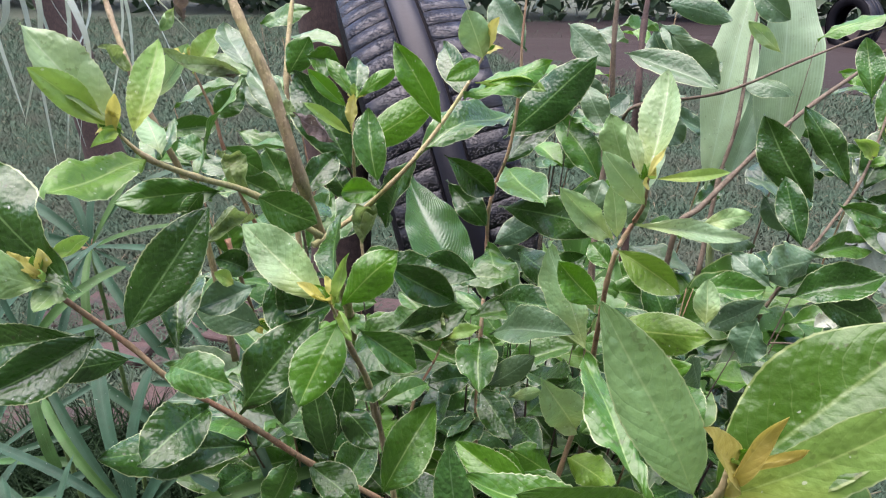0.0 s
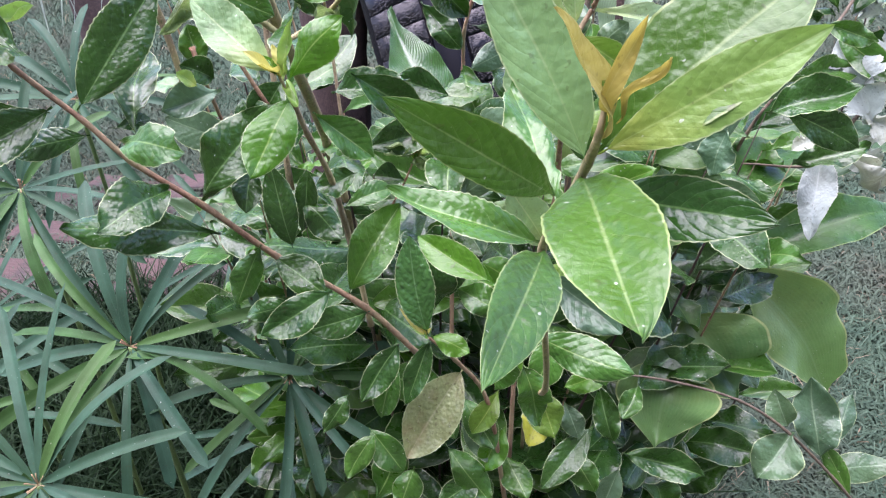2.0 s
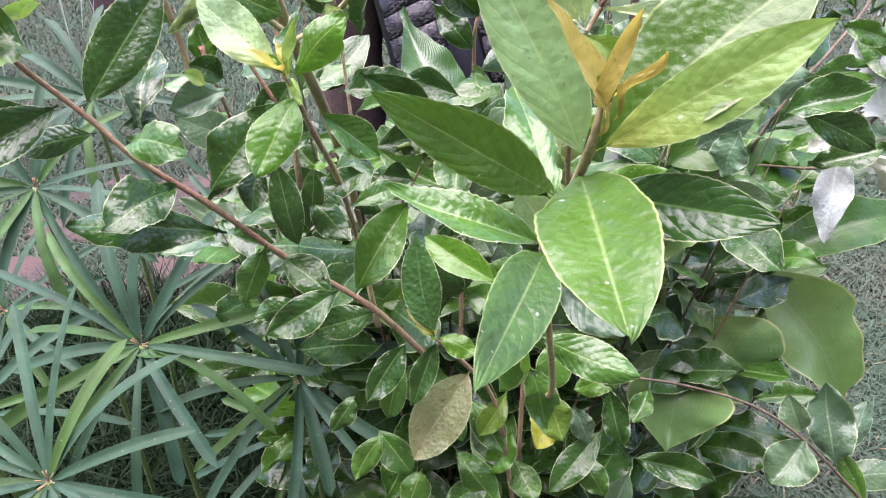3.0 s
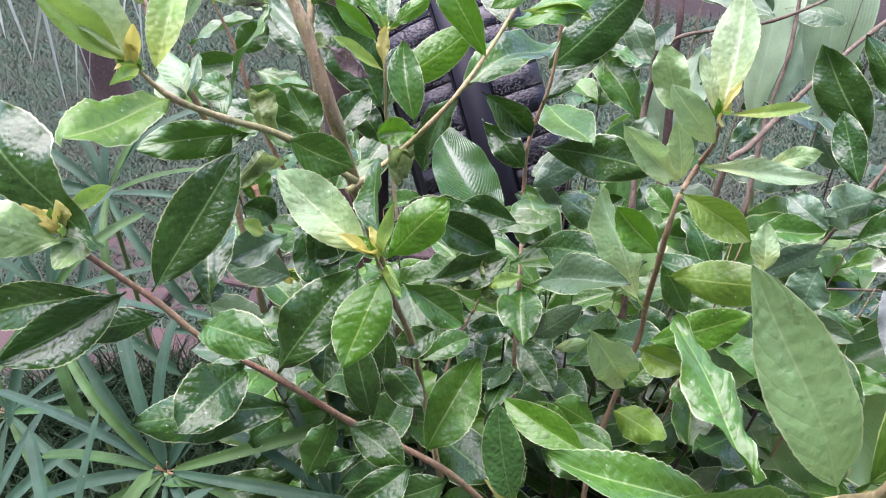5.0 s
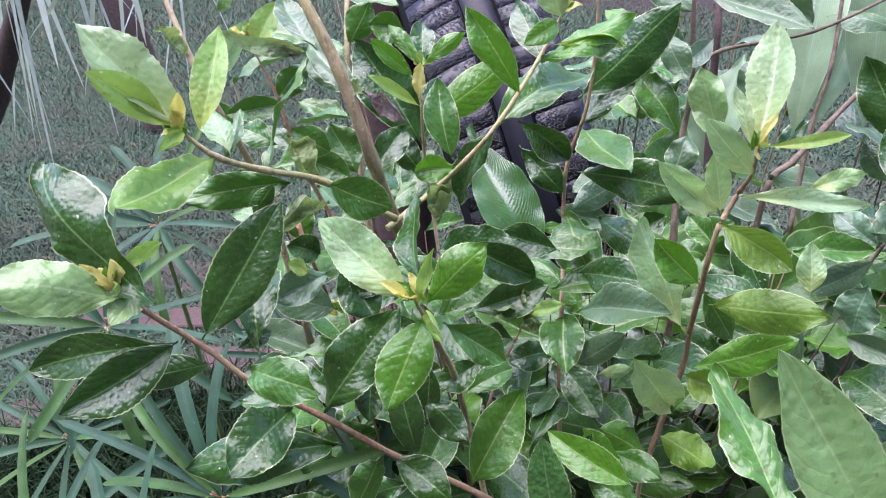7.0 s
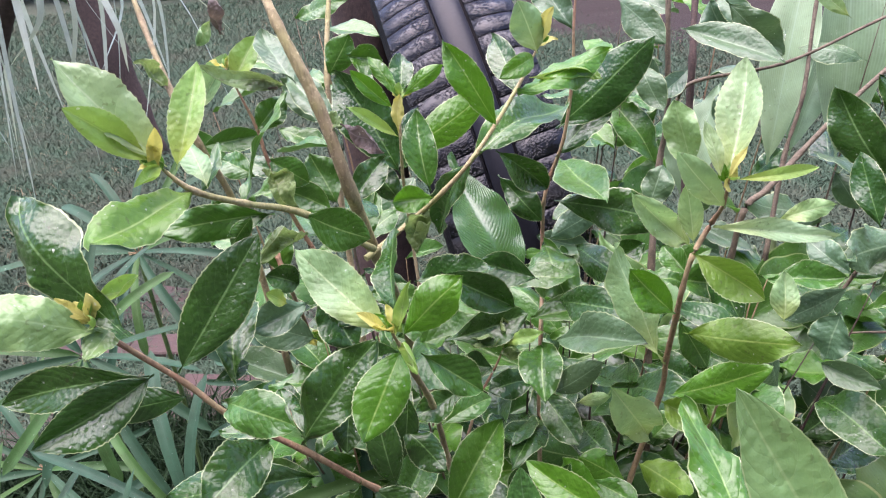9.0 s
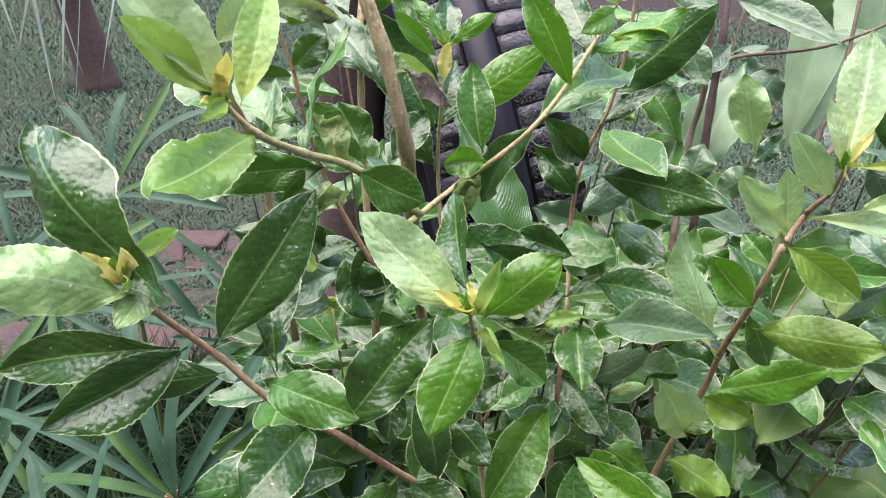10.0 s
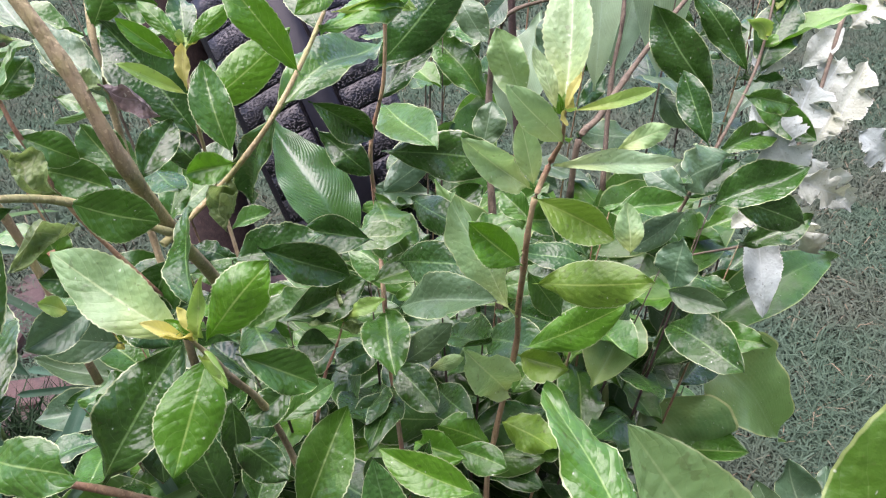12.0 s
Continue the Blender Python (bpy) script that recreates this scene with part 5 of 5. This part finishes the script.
def lawn(count, rng, spread, far):
    """Bent blades of grass, thickest near the shrub."""
    r = 0.75 + far * rng.random(count) ** 1.9
    a = rng.uniform(-spread, spread, count)
    x, y = r * np.sin(a), r * np.cos(a) - 0.1
    bed = ((x + 0.5) ** 2 / 0.85 + (y - 1.0) ** 2 / 0.6 < 1) & (rng.random(count) < 0.95)
    x, y = np.where(bed, x * 6 + np.sign(x) * 2, x), np.where(bed, y + 3, y)
    bare = (x - EARTH[0]) ** 2 / EARTH[2] ** 2 + (y - EARTH[1]) ** 2 / EARTH[3] ** 2 < 0.95 + 0.15 * np.sin(9 * x)
    y = np.where(bare & (rng.random(count) < 0.9), y - 6, y)
    tall = rng.uniform(0.045, 0.115, count)
    wide = rng.uniform(0.0010, 0.0020, count) * (1 + 0.12 * r)
    turn, bend, lean = rng.uniform(0, 6.283, count), rng.uniform(0.9, 1.9, count), rng.uniform(0, 6.283, count)
    verts = np.zeros((count, 5, 3))
    side = np.stack([np.cos(turn), np.sin(turn), np.zeros(count)], 1) * wide[:, None]
    way = np.stack([np.cos(lean), np.sin(lean), np.zeros(count)], 1)
    foot = np.stack([x, y, np.zeros(count)], 1)
    knee = foot + way * (tall * 0.35 * bend)[:, None] + np.array([0, 0, 1.0]) * (tall * 0.6)[:, None]
    tip = foot + way * (tall * 0.95 * bend)[:, None] + np.array([0, 0, 1.0]) * (tall * (1.05 - 0.45 * bend))[:, None]
    verts[:, 0], verts[:, 1], verts[:, 2], verts[:, 3], verts[:, 4] = foot - side, foot + side, knee + side * 0.8, knee - side * 0.8, tip
    base = (np.arange(count) * 5)[:, None]
    me = bpy.data.meshes.new("grass")
    me.vertices.add(count * 5)
    me.vertices.foreach_set("co", verts.reshape(-1))
    loops = np.concatenate([base + np.array([[0, 1, 2, 3]]), base + np.array([[3, 2, 4]])], 1).reshape(-1)
    me.loops.add(len(loops))
    me.loops.foreach_set("vertex_index", loops.astype(np.int32))
    me.polygons.add(count * 2)
    me.polygons.foreach_set("loop_start", (np.arange(count)[:, None] * 7 + np.array([[0, 4]])).reshape(-1).astype(np.int32))
    me.update(calc_edges=True)
    me.materials.append(grass_material())
    return tagged(new("grass", me), "short damp lawn grass with dry straw between the blades", "grass", kind="stuff")


lawn(480000, np.random.default_rng(7), 0.8, 11.0)
lawn(110000, np.random.default_rng(8), 2.0, 9.0)


def undergrowth(count, rng):
    """Long soft blades under the sedges, with the shade there put into their colour."""
    x, y = rng.uniform(-1.25, 0.45, count), rng.uniform(0.3, 1.6, count)
    reach = ((x + 0.4) / 0.85) ** 2 + ((y - 0.95) / 0.66) ** 2
    x, y = np.where(reach > 1, -0.4 + (x + 0.4) / reach, x), np.where(reach > 1, 0.95 + (y - 0.95) / reach, y)
    tall, wide = rng.uniform(0.10, 0.30, count), rng.uniform(0.0012, 0.0032, count)
    turn, lean, bend = rng.uniform(0, 6.283, count), rng.uniform(0, 6.283, count), rng.uniform(0.2, 0.9, count)
    side = np.stack([np.cos(turn), np.sin(turn), np.zeros(count)], 1) * wide[:, None]
    way = np.stack([np.cos(lean), np.sin(lean), np.zeros(count)], 1) * (tall * bend)[:, None]
    rise = np.array([0, 0, 1.0]) * tall[:, None]
    foot = np.stack([x, y, np.zeros(count) + 0.03], 1)
    verts = np.stack([foot - side, foot + side, foot + way * 0.3 + rise * 0.55 + side, foot + way * 0.3 + rise * 0.55 - side, foot + way + rise * (1 - 0.4 * bend)[:, None]], 1)
    me = bpy.data.meshes.new("undergrowth")
    me.vertices.add(count * 5)
    me.vertices.foreach_set("co", verts.reshape(-1))
    loops = ((np.arange(count) * 5)[:, None] + np.array([[0, 1, 2, 3, 3, 2, 4]])).reshape(-1)
    me.loops.add(len(loops))
    me.loops.foreach_set("vertex_index", loops.astype(np.int32))
    me.polygons.add(count * 2)
    me.polygons.foreach_set("loop_start", (np.arange(count)[:, None] * 7 + np.array([[0, 4]])).reshape(-1).astype(np.int32))
    me.update(calc_edges=True)
    g = Graph("undergrowth")
    island = g.put("ShaderNodeNewGeometry").outputs["Random Per Island"]
    # both greens are near black: the shade under the sedges is in the colour
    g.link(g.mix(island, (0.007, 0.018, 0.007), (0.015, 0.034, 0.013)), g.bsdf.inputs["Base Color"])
    g.bsdf.inputs["Roughness"].default_value = 0.6
    g.bsdf.inputs["Specular IOR Level"].default_value = 0.1
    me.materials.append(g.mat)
    return tagged(new("undergrowth", me), "soft grass under the sedges, coloured near black for the shade there", "grass", kind="stuff")


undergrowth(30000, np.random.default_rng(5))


def brick_material(name, *tones):
    g = Graph(name)
    tone = g.put("ShaderNodeObjectInfo").outputs["Random"]
    base = g.mix(tone, tones[0], tones[1])
    base = g.mix(g.ramp(g.noise(14.0, 5.0), 0.5, 0.66), base, (0.018, 0.013, 0.010))
    base = g.mix(g.calc("MULTIPLY", g.ramp(g.noise(90.0, 4.0), 0.52, 0.7), 0.5), base, (0.07, 0.045, 0.038))
    g.link(base, g.bsdf.inputs["Base Color"])
    g.bsdf.inputs["Roughness"].default_value = 0.8
    g.bump(g.noise(120.0, 5.0), 0.8, 0.003)
    return g.mat


def brick_mesh(name, x, y, z, material):
    bm = bmesh.new()
    bmesh.ops.create_cube(bm, size=1.0)
    for v in bm.verts:
        v.co = Vector((v.co.x * x, v.co.y * y, v.co.z * z)) + Vector([random.uniform(-0.003, 0.003) for _ in range(3)])
    bmesh.ops.bevel(bm, geom=bm.edges[:], offset=0.005, segments=1, affect="EDGES")
    me = bpy.data.meshes.new(name)
    bm.to_mesh(me)
    bm.free()
    me.materials.append(material)
    return me


clay = brick_material("brick", (0.030, 0.014, 0.011), (0.052, 0.026, 0.021))
paving = thing("brick_paving", "uneven rows of worn damp red clay bricks on the soil", "bricks", (-0.72, 1.98, 0))
bricks = [brick_mesh("brick", 0.225, 0.108, 0.07, clay) for _ in range(4)]
for j in range(8):
    for i in range(5):
        if random.random() < 0.15:
            continue
        ob = new("brick", bricks[(3 * i + j) % 4])
        ob.parent = paving
        ob.matrix_basis = pose(-0.5 + 0.236 * i + 0.11 * (j % 2) + random.uniform(-0.008, 0.008), -0.42 + 0.117 * j + random.uniform(-0.01, 0.01), 0.03 + random.uniform(-0.016, 0.014), random.uniform(-7, 7), random.uniform(-6, 6), random.uniform(-16, 16))

# ---- a strip of bare red earth beyond the lawn ----
bm = bmesh.new()
rim = []
for i in range(72):
    angle = 2 * math.pi * i / 72
    r = 1 + 0.10 * math.sin(3 * angle + 2) + 0.07 * math.sin(8 * angle) + random.uniform(-0.03, 0.03)
    rim.append((EARTH[0] + EARTH[2] * r * math.cos(angle), EARTH[1] + EARTH[3] * r * math.sin(angle)))
loops = [[bm.verts.new((EARTH[0] + (x - EARTH[0]) * s, EARTH[1] + (y - EARTH[1]) * s, h + random.uniform(0, 0.03))) for x, y in rim] for s, h in ((1.0, -0.01), (0.94, 0.02), (0.6, 0.05), (0.3, 0.06))]
for r0, r1 in zip(loops, loops[1:]):
    for k in range(72):
        bm.faces.new((r0[k], r0[(k + 1) % 72], r1[(k + 1) % 72], r1[k])).smooth = True
bm.faces.new(loops[-1])
tagged(finish("path", bm, bark_material("red_earth", (0.020, 0.010, 0.008), (0.008, 0.005, 0.004), 0.95)), "bare trodden red earth beyond the lawn", "path", kind="structure")

# ---- a trunk and a drooping strap-leaved plant behind ----
plant = grow("tree_trunk", "dark brown damp tree trunk", "tree trunk", (-1.9, 4.1, 0))
bm = bmesh.new()
tube(bm, smooth_line([(-2.35, 4.1, 2.6), (-2.12, 4.1, 1.3), (-1.95, 4.1, 0.6), (-1.85, 4.1, -0.02)]), lambda s: 0.075 + 0.03 * s * s, 20)
own(part("trunk", bm, old_bark, plant), plant)
plant = grow("tree_trunk", "dark brown damp tree trunk", "tree trunk", (-0.33, 2.2, 0))
bm = bmesh.new()
tube(bm, smooth_line([(-0.36, 2.2, 2.4), (-0.34, 2.2, 1.4), (-0.30, 2.2, 0.7), (-0.30, 2.2, -0.02)]), lambda s: 0.07 + 0.04 * s * s, 20)
own(part("trunk", bm, old_bark, plant), plant)
plant = grow("strap_leaf_plant", "drooping plant with long pale grey-green strap leaves", "plant", (-1.9, 2.6, 0))
crown = Vector((-1.46, 2.55, 1.12))
bm = bmesh.new()
tube(bm, smooth_line([crown, crown + Vector((-0.35, 0.1, -0.5)), (-2.15, 2.5, -0.02)]), lambda s: 0.03 + 0.02 * s, 12)
own(part("stem", bm, old_bark, plant), plant)
for i in range(34):
    a = random.uniform(0, 6.283)
    out = random.uniform(0.08, 0.62)
    drop = random.uniform(0.25, 0.75)
    line = smooth_line([crown, crown + Vector((math.cos(a) * out * 0.6, math.sin(a) * out * 0.6, 0.12)), crown + Vector((math.cos(a) * out, math.sin(a) * out, -0.1)), crown + Vector((math.cos(a) * out * 1.05, math.sin(a) * out * 1.05, -drop)) + Vector((random.uniform(-0.14, 0.14), random.uniform(-0.1, 0.1), 0))])
    bm = bmesh.new()
    uv = bm.loops.layers.uv.new("blade")
    side = Vector((-math.sin(a), math.cos(a), 0.0))
    rows = []
    for k, c in enumerate(line):
        s = k / (len(line) - 1)
        w = 0.0135 * (1 - s ** 4) * (0.6 + 0.4 * min(1, 4 * s))
        rows.append([bm.verts.new(c + side * w * j + Vector((0, 0, 0.25 * w * abs(j)))) for j in (-1, 0, 1)])
    for k in range(len(rows) - 1):
        for j in range(2):
            f = bm.faces.new((rows[k][j], rows[k][j + 1], rows[k + 1][j + 1], rows[k + 1][j]))
            f.smooth = True
            for loop, (p, q) in zip(f.loops, ((k, j), (k, j + 1), (k + 1, j + 1), (k + 1, j))):
                loop[uv].uv = (p / len(rows), q / 2)
    own(part("leaf", bm, strap_leaf, plant), plant)

# ---- distance: a hedge behind the lawn ----
def hedge():
    rng = np.random.default_rng(11)
    count = 26000
    x = rng.uniform(-16, 16, count)
    y = 12.5 + rng.uniform(-0.9, 0.9, count) + 0.03 * x * x * 0
    z = rng.random(count) ** 0.8 * (2.6 + 0.5 * np.sin(x * 0.9))
    c = np.stack([x, y, z], 1)
    d = rng.normal(size=(count, 3)) * 0.09
    e = rng.normal(size=(count, 3)) * 0.05
    verts = np.stack([c - d, c - e, c + d, c + e], 1).reshape(-1, 3)
    me = bpy.data.meshes.new("hedge")
    me.vertices.add(count * 4)
    me.vertices.foreach_set("co", verts.reshape(-1))
    me.loops.add(count * 4)
    me.loops.foreach_set("vertex_index", np.arange(count * 4, dtype=np.int32))
    me.polygons.add(count)
    me.polygons.foreach_set("loop_start", np.arange(count, dtype=np.int32) * 4)
    me.update(calc_edges=True)
    g = Graph("hedge")
    island = g.put("ShaderNodeNewGeometry").outputs["Random Per Island"]
    g.link(g.mix(island, (0.025, 0.05, 0.02), (0.08, 0.12, 0.05)), g.bsdf.inputs["Base Color"])
    g.bsdf.inputs["Roughness"].default_value = 0.5
    me.materials.append(g.mat)
    return tagged(new("hedge", me), "dark green hedge far behind the lawn", "hedge", kind="stuff")


hedge()


# ---- an unseen wall added behind the camera to block low sky light ----
def plaster():
    g = Graph("plaster")
    g.link(g.mix(g.noise(3.0, 5.0), (0.13, 0.12, 0.105), (0.18, 0.165, 0.145)), g.bsdf.inputs["Base Color"])
    g.bsdf.inputs["Roughness"].default_value = 0.9
    g.bump(g.noise(90.0, 4.0), 0.4, 0.004)
    return g.mat


bm = bmesh.new()
bmesh.ops.create_cube(bm, size=1.0)
for v in bm.verts:
    v.co = Vector((v.co.x * 9.0, v.co.y * 0.2 - 0.8, (v.co.z + 0.5) * 2.3))
tagged(finish("sky_block_wall", bm, plaster()), "plain plastered wall added out of view to block low sky light", "wall", kind="structure")
